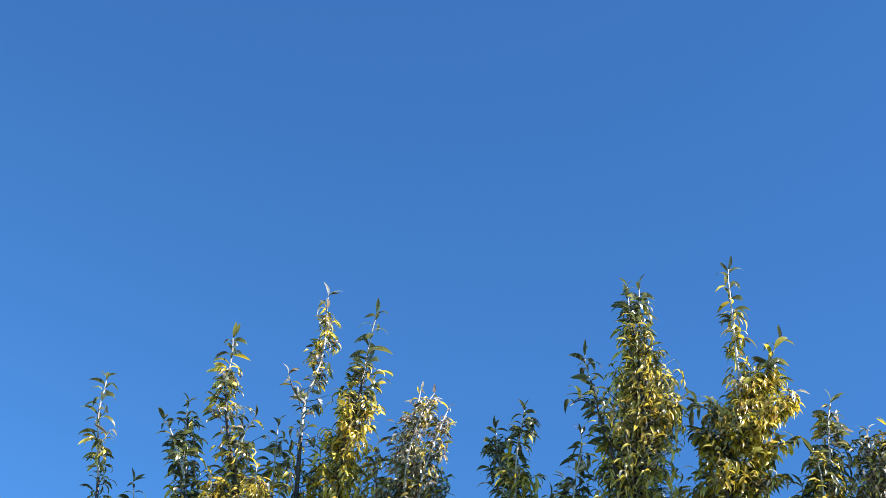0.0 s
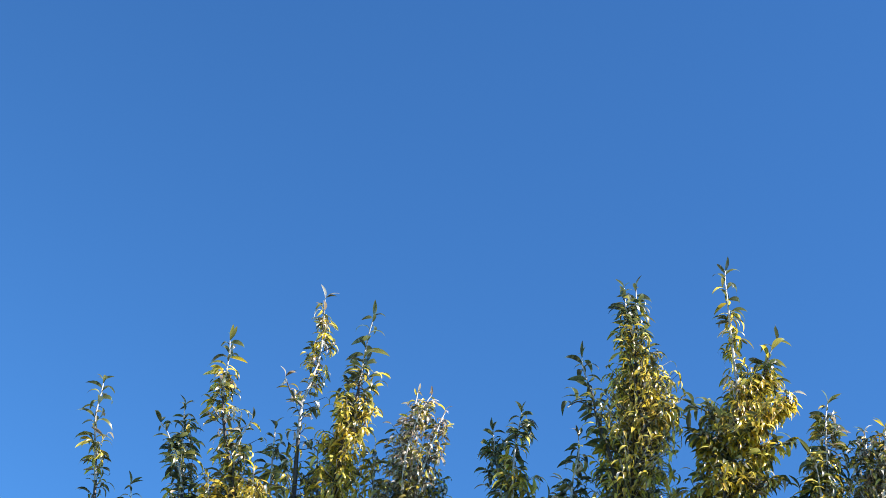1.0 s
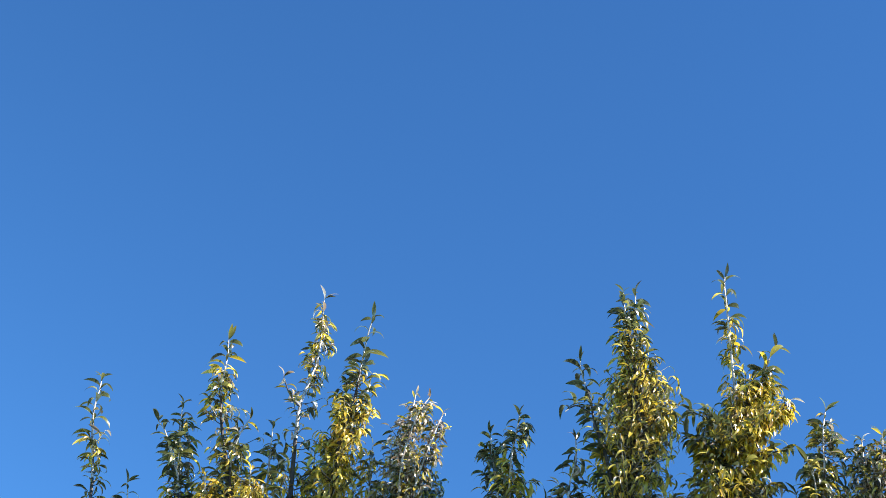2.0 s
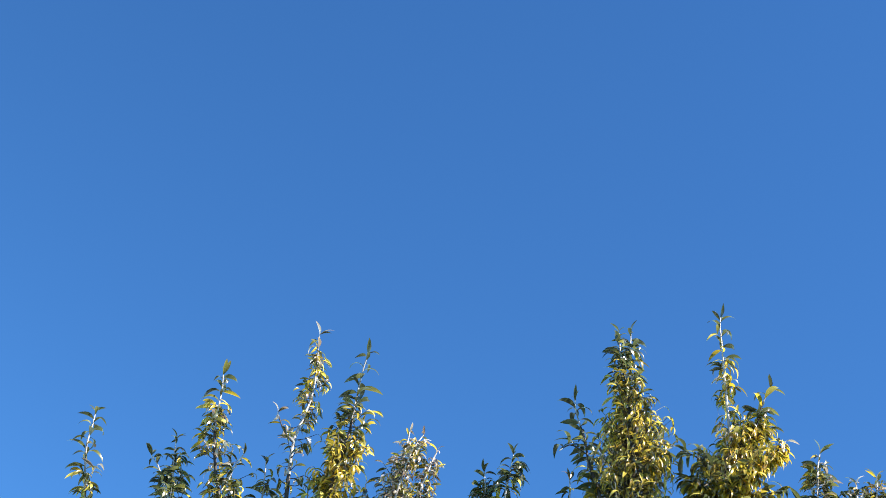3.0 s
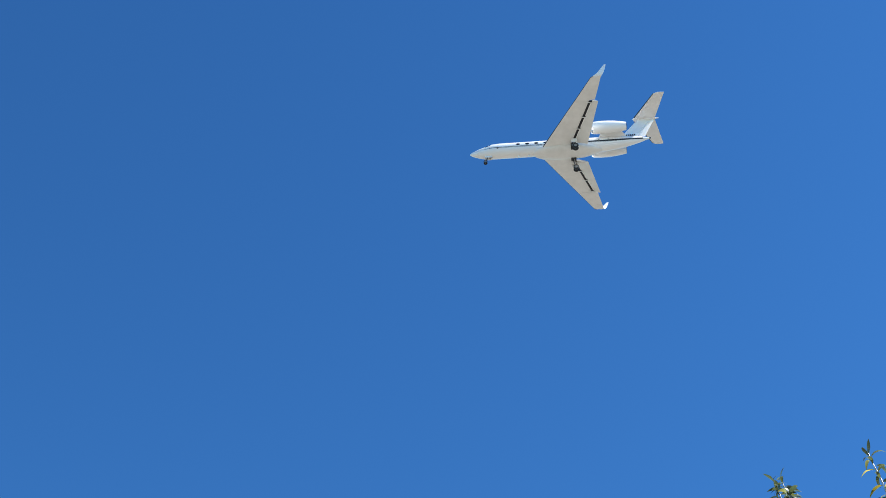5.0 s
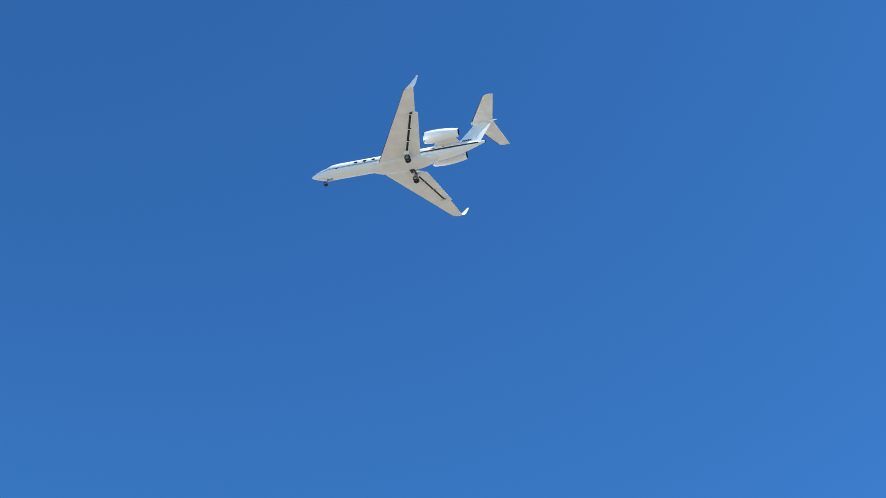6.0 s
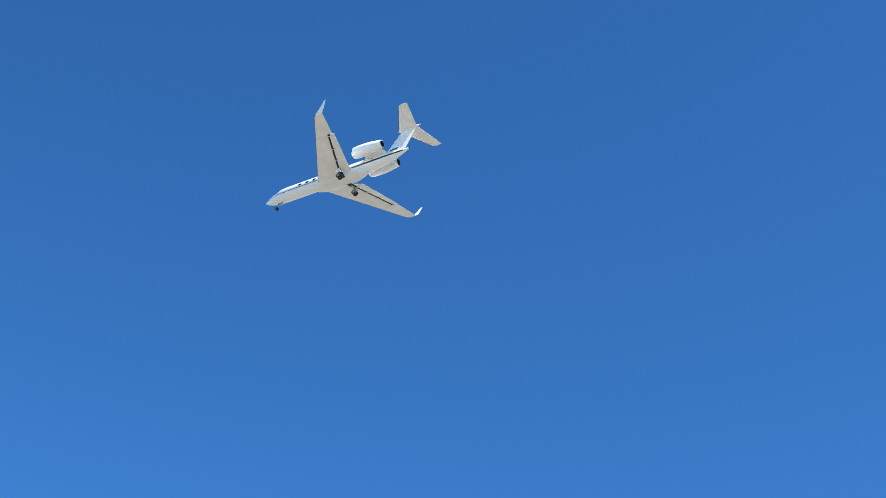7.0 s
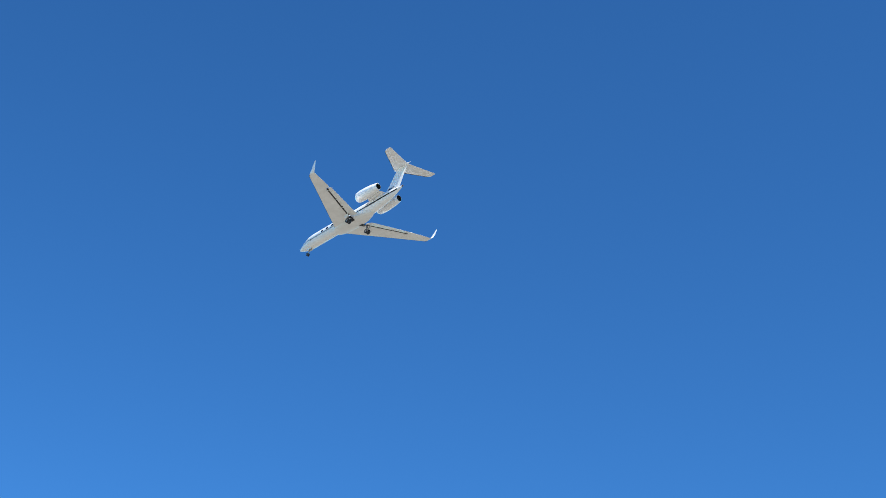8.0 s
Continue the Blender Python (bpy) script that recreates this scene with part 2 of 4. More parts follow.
for base in (0, 180):
    for i in range(7):
        cx = 7.45 + 1.4 * i
        a = 5 if base == 0 else 175
        surround = part("window", oval(cx, a, 0.40, 14.5, 0.004), GREY, jet, "oval cabin window with a pale surround")
        part("pane", oval(cx, a, 0.31, 10.5, 0.010), GLASS, surround)
for a0, a1, x0, x1 in ((20, 36, 2.25, 3.1), (144, 160, 2.25, 3.1), (40, 58, 2.05, 2.95), (60, 88, 1.95, 2.75), (92, 120, 1.95, 2.75), (122, 140, 2.05, 2.95)):
    pts = [[skin(x0 + (x1 - x0) * s + (0.12 if abs(a - 90) > 30 else 0), a, 0.008) for s in (0, 0.5, 1)] for a in np.linspace(a0, a1, 4)]
    bm = loft([list(p) for p in pts], caps=False, closed=False)
    part("windscreen", bm, GLASS, fuselage, "dark cockpit windscreen pane")

# cheat line along each side, wider towards the tail
for side in (1, -1):
    xs = np.concatenate([np.linspace(2.2, 20.0, 24), np.linspace(20.6, 26.6, 12)])

    def edge(x, k):
        mid = np.interp(x, [2.2, 4.5, 19, 23, 26.6], [-6, -14, -13, -15, -22])
        half = np.interp(x, [2.2, 4.5, 16, 18, 21, 25, 26.6], [0.8, 1.5, 1.9, 4.4, 6.8, 9.0, 18.0])
        a = mid + k * half
        return skin(x, a if side == 1 else 180 - a, 0.012)

    part("cheat_line", loft([[edge(x, k) for x in xs] for k in (-1, -0.5, 0, 0.5, 1)], caps=False, closed=False), NAVY, fuselage, "dark navy stripe")
    xs2 = np.linspace(3.0, 23.0, 28)

    def edge2(x, k):
        a = np.interp(x, [3, 4.5, 23], [-11, -19, -23]) + k * 0.9
        return skin(x, a if side == 1 else 180 - a, 0.007)

    part("pin_stripe", strip([edge2(x, -1) for x in xs2], [edge2(x, 1) for x in xs2]), STEEL, fuselage, "thin grey pin stripe")

# cabin door outline, antennas, vents
for x, a in ((4.3, -18), (10.6, -86), (19.8, 2), (21.3, 8), (22.4, -20)):
    part("vent", oval(x, a, 0.16, 5, 0.008), OPENING_BLACK, fuselage)
for x in (7.4, 9.0):
    part("antenna", loft([[J(x + dx, dy, -1.19) for dx, dy in ((-.2, 0), (0, .03), (.25, 0), (0, -.03))], [J(x + .12 + dx, dy, -1.47) for dx, dy in ((-.08, 0), (0, .012), (.12, 0), (0, -.012))]]), WHITE, fuselage, smooth=False)


def wing_z(y):
    return -1.02 + 0.072 * y


for side in (-1, 1):
    lead = lambda y: 10.6 + (18.9 - 10.6) * (y - 0.3) / (14.06 - 0.3)
    box_end = lambda y: 15.8 + (18.6 - 15.8) * (y - 2.2) / (9.8 - 2.2) if y < 9.8 else 18.6
    wing = new("wing")
    wing.parent = jet
    tagged(wing, "swept white wing with flaps extended")
    ys = (0.3, 1.2, 2.2, 4.0, 6.0, 8.0, 9.75)
    part("wing_skin", panel([(y, wing_z(y), lead(y), box_end(y), 0.11 - 0.004 * y) for y in ys], side), GREY, wing)
    part("aileron_section", panel([(9.75, wing_z(9.75), lead(9.75), 19.35, 0.085), (12.0, wing_z(12), lead(12), 19.88, 0.085), (13.7, wing_z(13.7), lead(13.7), 20.25, 0.085), (14.06, wing_z(14.06) + 0.03, lead(14.06) + 0.1, 20.33, 0.08)], side), GREY, wing)
    # polished leading edge
    le = []
    for y in np.linspace(1.25, 14.0, 14):
        x0 = lead(y)
        c = (box_end(y) if y < 9.75 else np.interp(y, (9.75, 14.06), (19.35, 20.33))) - x0
        th = (0.11 - 0.004 * y if y < 9.75 else 0.085) * c
        s = max(0.031, min(0.12, 0.24 / c))
        shape = ((s, np.interp(s, (0.03, 0.12), (0.29, 0.46))), (0.03, 0.29), (0.008, 0.17), (0.0, 0.0), (0.008, -0.15), (0.02, -0.205))
        le.append([J(x0 + q * c - (0.015 if q < 0.03 else 0.0), side * y, wing_z(y) + th * h + math.copysign(0.012, h) * (h != 0)) for q, h in shape])
    part("leading_edge", loft(le), EDGE, wing, "dark metal leading edge")
    # flap, a black filler painted as the shaded gap ahead of it, and vanes
    gap_fill = []
    for y in (2.1, 5.0, 9.6):
        x, z = box_end(y), wing_z(y)
        gap_fill.append([J(x - 0.06, side * y, z - 0.05), J(x + 0.44, side * y, z - 0.10), J(x + 0.44, side * y, z + 0.06), J(x - 0.06, side * y, z + 0.05)])
    part("flap_cove", loft(gap_fill), OPENING_BLACK, wing, "near-black filler painted as the shade in the gap ahead of the flap")
    st = []
    for y in (1.9, 4.0, 6.0, 8.0, 9.7):
        x, z = box_end(y) + 0.40, wing_z(y) - 0.08
        reach = np.interp(y, (1.9, 9.7), (1.92, 0.85))
        drop = 0.30 * reach
        prof = airfoil(0, 1, 0.16)
        st.append([J(x + reach * s, side * y, z - drop * s + h * reach) for s, h in prof])
    part("flap", loft(st), GREY, wing, "lowered white flap")
    for y0, y1 in ((2.5, 4.4), (4.65, 6.6), (6.85, 9.3)):
        vane = []
        for y in (y0, y1):
            x, z = box_end(y) + 0.29, wing_z(y) - 0.10
            vane.append([J(x, side * y, z), J(x + 0.11, side * y, z - 0.03), J(x + 0.12, side * y, z - 0.01), J(x + 0.01, side * y, z + 0.03)])
        part("flap_vane", loft(vane), WHITE, wing, smooth=False)
    for y in (2.4, 4.5, 6.7, 9.4):
        x, z = box_end(y), wing_z(y) - 0.1
        part("flap_hinge", tube([J(x - 0.5, side * y, z), J(x, side * y, z - 0.12), J(x + 0.55, side * y, z - 0.22)], [0.02 * K, 0.06 * K, 0.025 * K], 8), GREY, wing)
    # winglet: blends up from the tip
    st = []
    for y, z, x0, x1 in ((14.03, -0.01, 19.0, 20.34), (14.22, 0.12, 19.35, 20.55), (14.36, 0.5, 19.85, 20.78), (14.50, 1.2, 20.4, 21.0), (14.61, 1.88, 20.88, 21.18)):
        st.append([J(x, side * (y - h * 0.9), z + h * 0.4) for x, h in airfoil(x0, x1, 0.07)])
    part("winglet", loft(st), WHITE, wing, "upswept white winglet")
    part("navigation_light", tube([J(18.86, side * 13.9, wing_z(13.9)), J(19.15, side * 14.08, wing_z(14.06))], [0.05 * K, 0.06 * K], 8), STEEL, wing, "dark lens of a wing tip light")

    # engine
    engine = new("engine")
    engine.parent = jet
    tagged(engine, "white engine nacelle beside the rear fuselage")
    ey, ez = side * 2.5, 1.2
    prof = ((18.75, 0.70), (18.68, 0.78), (18.75, 0.86), (19.1, 0.94), (20.0, 1.0), (21.2, 0.99), (22.4, 0.90), (23.4, 0.75), (24.05, 0.62), (24.05, 0.57), (23.6, 0.58))
    part("nacelle", loft([[J(x, ey + r * math.cos(2 * math.pi * k / 28), ez + r * math.sin(2 * math.pi * k / 28) * 1.02) for k in range(28)] for x, r in prof], caps=False), WHITE, engine)
    part("intake_lip", loft([[J(x, ey + r * math.cos(2 * math.pi * k / 28), ez + r * math.sin(2 * math.pi * k / 28) * 1.02) for k in range(28)] for x, r in ((18.95, 0.69), (18.72, 0.72), (18.655, 0.78), (18.73, 0.868), (18.92, 0.915))], caps=False), METAL, engine, "bare metal intake lip")
    part("fan", loft([[J(x, ey + r * math.cos(2 * math.pi * k / 24), ez + r * math.sin(2 * math.pi * k / 24)) for k in range(24)] for x, r in ((19.3, 0.72), (19.28, 0.3), (19.0, 0.05))]), DARK_METAL, engine)
    part("exhaust", loft([[J(x, ey + r * math.cos(2 * math.pi * k / 24), ez + r * math.sin(2 * math.pi * k / 24)) for k in range(24)] for x, r in ((23.2, 0.585), (24.07, 0.575), (24.1, 0.5), (23.5, 0.45), (23.45, 0.05))]), DARK_METAL, engine, "dark exhaust")
    st = []
    for y, x0, x1, z in ((0.8, 19.8, 24.0, 0.8), (1.65, 20.2, 23.4, 1.02)):
        st.append([J(x, side * y, z + h) for x, h in airfoil(x0, x1, 0.075)])
    part("pylon", loft(st), WHITE, engine)

    # tailplane
    st = []
    for y, z, x0, x1 in ((0.0, 5.14, 25.3, 28.75), (0.5, 5.14, 25.6, 28.85), (5.2, 5.09, 28.45, 30.08), (5.45, 5.08, 28.95, 30.12)):
        st.append([J(x, side * y, z + h) for x, h in airfoil(x0, x1, 0.085)])
    tail = part("tailplane", loft(st), GREY, jet, "swept white tailplane")
    nose = ((1.0, 0.30), (0.35, 0.24), (0.08, 0.14), (0.0, 0.0), (0.08, -0.14), (0.25, -0.22))
    part("tailplane_edge", loft([[J(x0 - 0.03 + q * c, side * y, 5.14 - z + h * t) for q, h in nose] for y, z, x0, c, t in ((0.4, 0.0, 25.52, 0.36, 0.62), (5.2, 0.05, 28.43, 0.22, 0.36))]), EDGE, tail, "dark metal edge strip")
    part("access_panel", strip([J(27.3, side * 2.45, 4.985), J(27.75, side * 2.6, 4.985)], [J(27.55, side * 2.1, 4.985), J(27.95, side * 2.3, 4.985)]), WHITE, tail, "small white patch")


# fin, rudder and bullet
def sym(z, x0, x1, th):
    c = x1 - x0
    right = [(x0 + c * s, th * c * h) for s, h in ((0.0, 0.0), (0.04, 0.25), (0.15, 0.45), (0.4, 0.5), (0.7, 0.3), (1.0, 0.02))]
    return [J(x, h, z) for x, h in right] + [J(x, -h, z) for x, h in reversed(right[1:])]


part("fin", loft([sym(0.55, 21.6, 25.4, 0.08), sym(1.05, 22.7, 25.7, 0.10), sym(1.6, 23.4, 25.95, 0.105), sym(3.5, 24.85, 27.05, 0.11), sym(5.0, 25.95, 27.95, 0.11)]), WHITE, jet, "tall white swept fin")
part("rudder", loft([sym(1.3, 25.75, 26.95, 0.12), sym(3.5, 26.95, 27.95, 0.12), sym(4.9, 27.85, 28.65, 0.12)]), WHITE, jet, "white rudder")
part("bullet_fairing", tube([J(25.2, 0, 5.2), J(25.5, 0, 5.2), J(26.2, 0, 5.19), J(27.5, 0, 5.18), J(28.6, 0, 5.18), J(29.4, 0, 5.18)], [0.02 * K, 0.10 * K, 0.2 * K, 0.24 * K, 0.18 * K, 0.03 * K], 14), WHITE, jet)
# plain dark bars on each side of the fin
for side in (-1, 1):
    for i in range(5):
        x = 24.0 + 0.3 * i
        y = side * 0.19
        part("bar", strip([J(x, y, 1.42), J(x + 0.19, y, 1.42)], [J(x + 0.1, y, 1.72), J(x + 0.29, y, 1.72)]), NAVY, jet, "plain dark marking bar")


# landing gear
def wheel(parent, x, y, z, r, w):
    prof = ((-w / 2, r * 0.62), (-w / 2, r * 0.86), (-w * 0.36, r * 0.97), (0, r), (w * 0.36, r * 0.97), (w / 2, r * 0.86), (w / 2, r * 0.62))
    rings = [[J(x + q * math.cos(2 * math.pi * k / 22), y + d, z + q * math.sin(2 * math.pi * k / 22)) for k in range(22)] for d, q in prof]
    tyre = part("tyre", loft(rings, caps=False), RUBBER, parent)
    hub = [[J(x + q * math.cos(2 * math.pi * k / 16), y + d, z + q * math.sin(2 * math.pi * k / 16)) for k in range(16)] for d, q in ((-w * 0.46, r * 0.12), (-w * 0.40, r * 0.64), (w * 0.40, r * 0.64), (w * 0.46, r * 0.12))]
    part("rim", loft(hub), STEEL, parent)


for side in (-1, 1):
    gear = new("main_gear")
    gear.parent = jet
    tagged(gear, "lowered main landing gear leg with twin tyres")
    gx, gy, gz = 16.15, side * 2.27, -2.4
    for dy in (-0.27, 0.27):
        wheel(gear, gx, gy + dy, gz, 0.46, 0.30)
    part("strut", tube([J(gx - 0.25, gy + side * 0.05, -0.95), J(gx - 0.15, gy, -1.6), J(gx, gy, gz)], [0.15 * K, 0.13 * K, 0.10 * K], 10), STEEL, gear)
    part("side_brace", tube([J(gx - 0.2, gy - side * 0.9, -1.2), J(gx - 0.1, gy, -1.9)], [0.06 * K, 0.06 * K], 8), STEEL, gear)
    part("torque_link", tube([J(gx - 0.2, gy, -1.6), J(gx - 0.55, gy, -1.95), J(gx - 0.05, gy, -2.3)], [0.05 * K] * 3, 6), STEEL, gear)
    part("gear_door", loft([[J(gx - 0.62 + q, gy + side * (0.42 + 0.02 * d), z + 0.0) for q, d in ((0, 0), (0.9, 0), (0.9, 1), (0, 1))] for z in (-1.0, -1.75)]), WHITE, gear, smooth=False)
    # no recess: a black sheet on the underside paints the shade of the open bay
    bay = ((0.85, -1.52), (1.05, -1.46), (1.4, -1.29), (1.95, -1.14))
    part("wheel_bay", strip([J(gx - 0.7, side * y, z) for y, z in bay], [J(gx + 0.1, side * y, z) for y, z in bay]), OPENING_BLACK, gear, "flat black sheet painted as the shade of an open wheel bay")
gear = new("nose_gear")
gear.parent = jet
tagged(gear, "lowered nose landing gear with twin tyres")
for dy in (-0.16, 0.16):
    wheel(gear, 2.36, dy, -2.22, 0.30, 0.18)
part("strut", tube([J(2.75, 0, -1.0), J(2.6, 0, -1.5), J(2.36, 0, -2.22)], [0.1 * K, 0.09 * K, 0.06 * K], 10), STEEL, gear)
part("drag_brace", tube([J(3.5, 0, -1.15), J(2.58, 0, -1.65)], [0.05 * K, 0.05 * K], 8), STEEL, gear)
for side in (-1, 1):
    part("gear_door", loft([[J(2.3 + q, side * (0.3 + 0.02 * d), z) for q, d in ((0, 0), (1.1, 0), (1.1, 1), (0, 1))] for z in (-1.02, -1.45)]), WHITE, gear, smooth=False)

# ---- row of young trees with upright leafy shoots ----
random.seed(7)
TURN = radians(-2.47)
ROW_AT = Vector((-2.127, 7.475, 0))
ROW_U, ROW_N = Vector((math.cos(TURN), math.sin(TURN), 0)), Vector((-math.sin(TURN), math.cos(TURN), 0))


def row(u, d, z):
    """A place by the row of trees: along it, behind it and up."""
    return ROW_AT + ROW_U * u + ROW_N * d + Vector((0, 0, z))


def leaf_mesh(name, mat, curl, twist, half=0.104):
    """A long narrow leaf along +x, folded on its midrib and curling down."""
    bm = bmesh.new()
    rows_ = []
    x = z = 0.0
    pitch = 0.25
    shape = (0.0, 0.55, 0.92, 1.0, 0.82, 0.5, 0.0)
    for i, w in enumerate(shape):
        y = half * w
        tw = twist * i / 6
        c, s = math.cos(tw), math.sin(tw)
        if w == 0.0:
            rows_.append([bm.verts.new((x, 0, z))])
        else:
            rows_.append([bm.verts.new((x, -y * c - 0.05 * w * s, z - y * s + 0.05 * w * c)), bm.verts.new((x, 0, z)), bm.verts.new((x, y * c - 0.05 * w * s, z + y * s + 0.05 * w * c))])
        x += math.cos(pitch) / 6
        z += math.sin(pitch) / 6
        pitch -= curl / 6
    for a, b in zip(rows_, rows_[1:]):
        if len(a) == 1:
            bm.faces.new((a[0], b[0], b[1])), bm.faces.new((a[0], b[1], b[2]))
        elif len(b) == 1:
            bm.faces.new((a[0], b[0], a[1])), bm.faces.new((a[1], b[0], a[2]))
        else:
            for k in (0, 1):
                bm.faces.new((a[k], b[k], b[k + 1], a[k + 1]))
    me = bpy.data.meshes.new(name)
    bm.to_mesh(me)
    bm.free()
    me.shade_smooth()
    me.materials.append(mat)
    return me


LEAVES = {}
for key, mat in (("green", GREEN), ("olive", OLIVE), ("yellow", YELLOW), ("dry", DRY_GLINT)):
    LEAVES[key] = [leaf_mesh(key + "_leaf", mat, c * (1.3 if key == "dry" else 1.0), tw, 0.112 if key == "green" else 0.104) for c, tw in ((0.85, 0.2), (1.5, -0.3), (2.1, 0.4), (2.75, -0.5))]


def aim(p, direction, roll, size):
    d = Vector(direction).normalized()
    side = Vector((0, 0, 1)).cross(d)
    if side.length < 0.05:
        side = Vector((1, 0, 0))
    side.normalize()
    up = d.cross(side)
    m = Matrix((d, side, up)).transposed().to_4x4()
    return Matrix.Translation(p) @ m @ Matrix.Rotation(roll, 4, "X") @ Matrix.Diagonal((size, size * random.uniform(0.8, 1.15), size, 1))


def pick(mix):
    r = random.random() * sum(mix)
    for key, w in zip(("green", "olive", "yellow", "dry"), mix):
        r -= w
        if r <= 0:
            return key
    return "green"


def shifted(bm, root):
    bmesh.ops.translate(bm, verts=bm.verts, vec=-root)
    return bm


def tree(u, d, height, label):
    """A tree: its trunk and, in the lists that grow() fills, the poses of its leaves."""
    root = row(u, d, 0)
    ob = new("tree")
    ob.location = root
    tagged(ob, label, "tree", "row of young trees")
    fork = root + Vector((0, 0, height * 0.4))
    part("trunk", shifted(tube([root - Vector((0, 0, 0.05)), root + Vector((0.01, 0, 0.25)), root.lerp(fork, 0.5) + ROW_U * 0.03, fork, fork + Vector((0, 0, 0.5))], [0.13, 0.095, 0.085, 0.075, 0.04], 12), root), OLD_BARK, ob)
    return {"ob": ob, "root": root, "fork": fork, "leaves": []}


def curve_points(pts, n):
    """n + 1 even points on a smooth curve through pts."""
    fine = []
    for i in range(len(pts) - 1):
        a, b, c, d = pts[max(i - 1, 0)], pts[i], pts[i + 1], pts[min(i + 2, len(pts) - 1)]
        for k in range(8):
            t = k / 8
            fine.append(0.5 * ((2 * b) + (c - a) * t + (2 * a - 5 * b + 4 * c - d) * t * t + (3 * b - a - 3 * c + d) * t ** 3))
    fine.append(pts[-1])
    run = [0.0]
    for a, b in zip(fine, fine[1:]):
        run.append(run[-1] + (b - a).length)
    even = [Vector([np.interp(run[-1] * i / n, run, [p[k] for p in fine]) for k in range(3)]) for i in range(n + 1)]
    return even, run[-1]


def grow(tr, depth, dark, stem, zones):
    """A leafy shoot of a tree. stem: places along the row and up, from the tip down; dark: the share of the stem, from
    below, painted dark as crown shade; zones: share of the length, reach, step, twigs at a node, leaf mix, leaf length
    and droop."""
    pts = [row(u, depth + 0.03 * math.sin(7 * z), z) for u, z in stem]
    n = max(8, 2 * len(stem))
    line, length = curve_points(pts, n)
    main = stem[-1][1] < 5.75
    thick = 0.0085 if main else 0.005
    radii = [0.0030 + thick * (i / n) * min(1.4, length) for i in range(n + 1)]
    skin_line, skin_radii = list(line), list(radii)
    if main:
        foot = line[-1]
        knee = foot.lerp(tr["fork"], 0.5) + (foot - line[-2]).normalized() * 0.25
        skin_line += [knee, tr["fork"] + Vector((0, 0, random.uniform(0.0, 0.4)))]
        skin_radii += [radii[-1] * 1.5, radii[-1] * 2.2]
    bm = tube(skin_line, skin_radii, 8)
    bm.faces.ensure_lookup_table()
    for i, f in enumerate(bm.faces):
        if i // 8 > (1 - dark) * n:
            f.material_index = 1
    leaves = []
    zs = [z[0] for z in zones]

    def at(s, k):
        return float(np.interp(s, zs, [z[k] for z in zones]))

    def leaf_at(p, out, s, lift, big=1.0):
        mix = [float(np.interp(s, zs, [z[4][k] for z in zones])) for k in range(4)]
        key = pick(mix)
        hang = at(s, 6)
        d = Vector(out).normalized() + Vector((0, 0, lift))
        if key == "green":
            bend = random.choice((1, 2, 2, 3))
            big *= 1.1
        else:
            d += Vector((0, 0, -random.uniform(0.3, 2.6) * hang))
            bend = random.choice((0, 1, 1, 2)) if key != "dry" else random.choice((0, 1, 2, 3))
        if s < 0.01:
            bend = random.choice((0, 0, 1))
        leaves.append((aim(p, d, random.uniform(-0.75, 0.75), at(s, 5) * big * random.uniform(0.72, 1.12)), LEAVES[key][bend]))

    turn = random.uniform(0, 6)
    # a pair of upright young leaves at the very tip
    if zones[0][1] == 0:
        for k in range(2):
            a = turn + 2.6 * k
            leaf_at(line[0], ROW_U * math.cos(a) + ROW_N * math.sin(a), 0, (2.4, 0.9)[k], 0.95)
    dist = 0.0
    while dist < length:
        s = dist / length
        f = s * n
        p = line[int(f)].lerp(line[min(int(f) + 1, n)], f - int(f))
        reach, count, hang = at(s, 1), at(s, 3), at(s, 6)
        turn += 2.4 + random.uniform(-0.35, 0.35)
        out = ROW_U * math.cos(turn) + ROW_N * math.sin(turn)
        lift = float(np.interp(dist, (0, 0.05, 0.15, 0.4), (1.2, 0.6, 0.4, 0.3))) + random.uniform(-0.25, 0.25) - 0.15 * hang
        leaf_at(p, out, s, lift)
        if reach > 0.035:
            for _ in range(int(count + random.random())):
                a = random.uniform(0, 2 * math.pi)
                o = ROW_U * math.cos(a) + ROW_N * math.sin(a)
                if main and o.dot(ROW_N) < -0.2 and random.random() < 0.6:
                    o = o - ROW_N * o.dot(ROW_N) * 2
                ln = max(0.025, (reach - 0.3 * at(s, 5)) * random.uniform(0.15, 1.0) ** 0.7)
                e = p + o * ln + Vector((0, 0, ln * random.uniform(0.1, 1.0)))
                mid = p.lerp(e, 0.5) - Vector((0, 0, 0.1 * ln))
                first = len(bm.faces)
                join(bm, tube([p, mid, e], [0.0028, 0.0021, 0.0012], 4))
                bm.faces.ensure_lookup_table()
                # three twigs in four painted dark, as shade within the crown
                shade = 1 if random.random() < 0.75 else 0
                for fc in bm.faces[first:]:
                    fc.material_index = shade
                for j in range(random.choice((3, 4, 4, 5))):
                    q = mid.lerp(e, random.uniform(-0.3, 1.0)) if j else e
                    t2 = random.uniform(0, 2 * math.pi)
                    leaf_at(q, o * 0.7 + (ROW_U * math.cos(t2) + ROW_N * math.sin(t2)) * 0.8, s, random.uniform(-0.15, 0.65) - 0.2 * hang, random.uniform(0.75, 1.05))
        dist += at(s, 2) * random.uniform(0.8, 1.2)
    ob = part("shoot", shifted(bm, tr["root"]), BARK, tr["ob"])
    ob.data.materials.append(SHADED_BARK)
    tr["leaves"] += [(m, me, ob) for m, me in leaves]
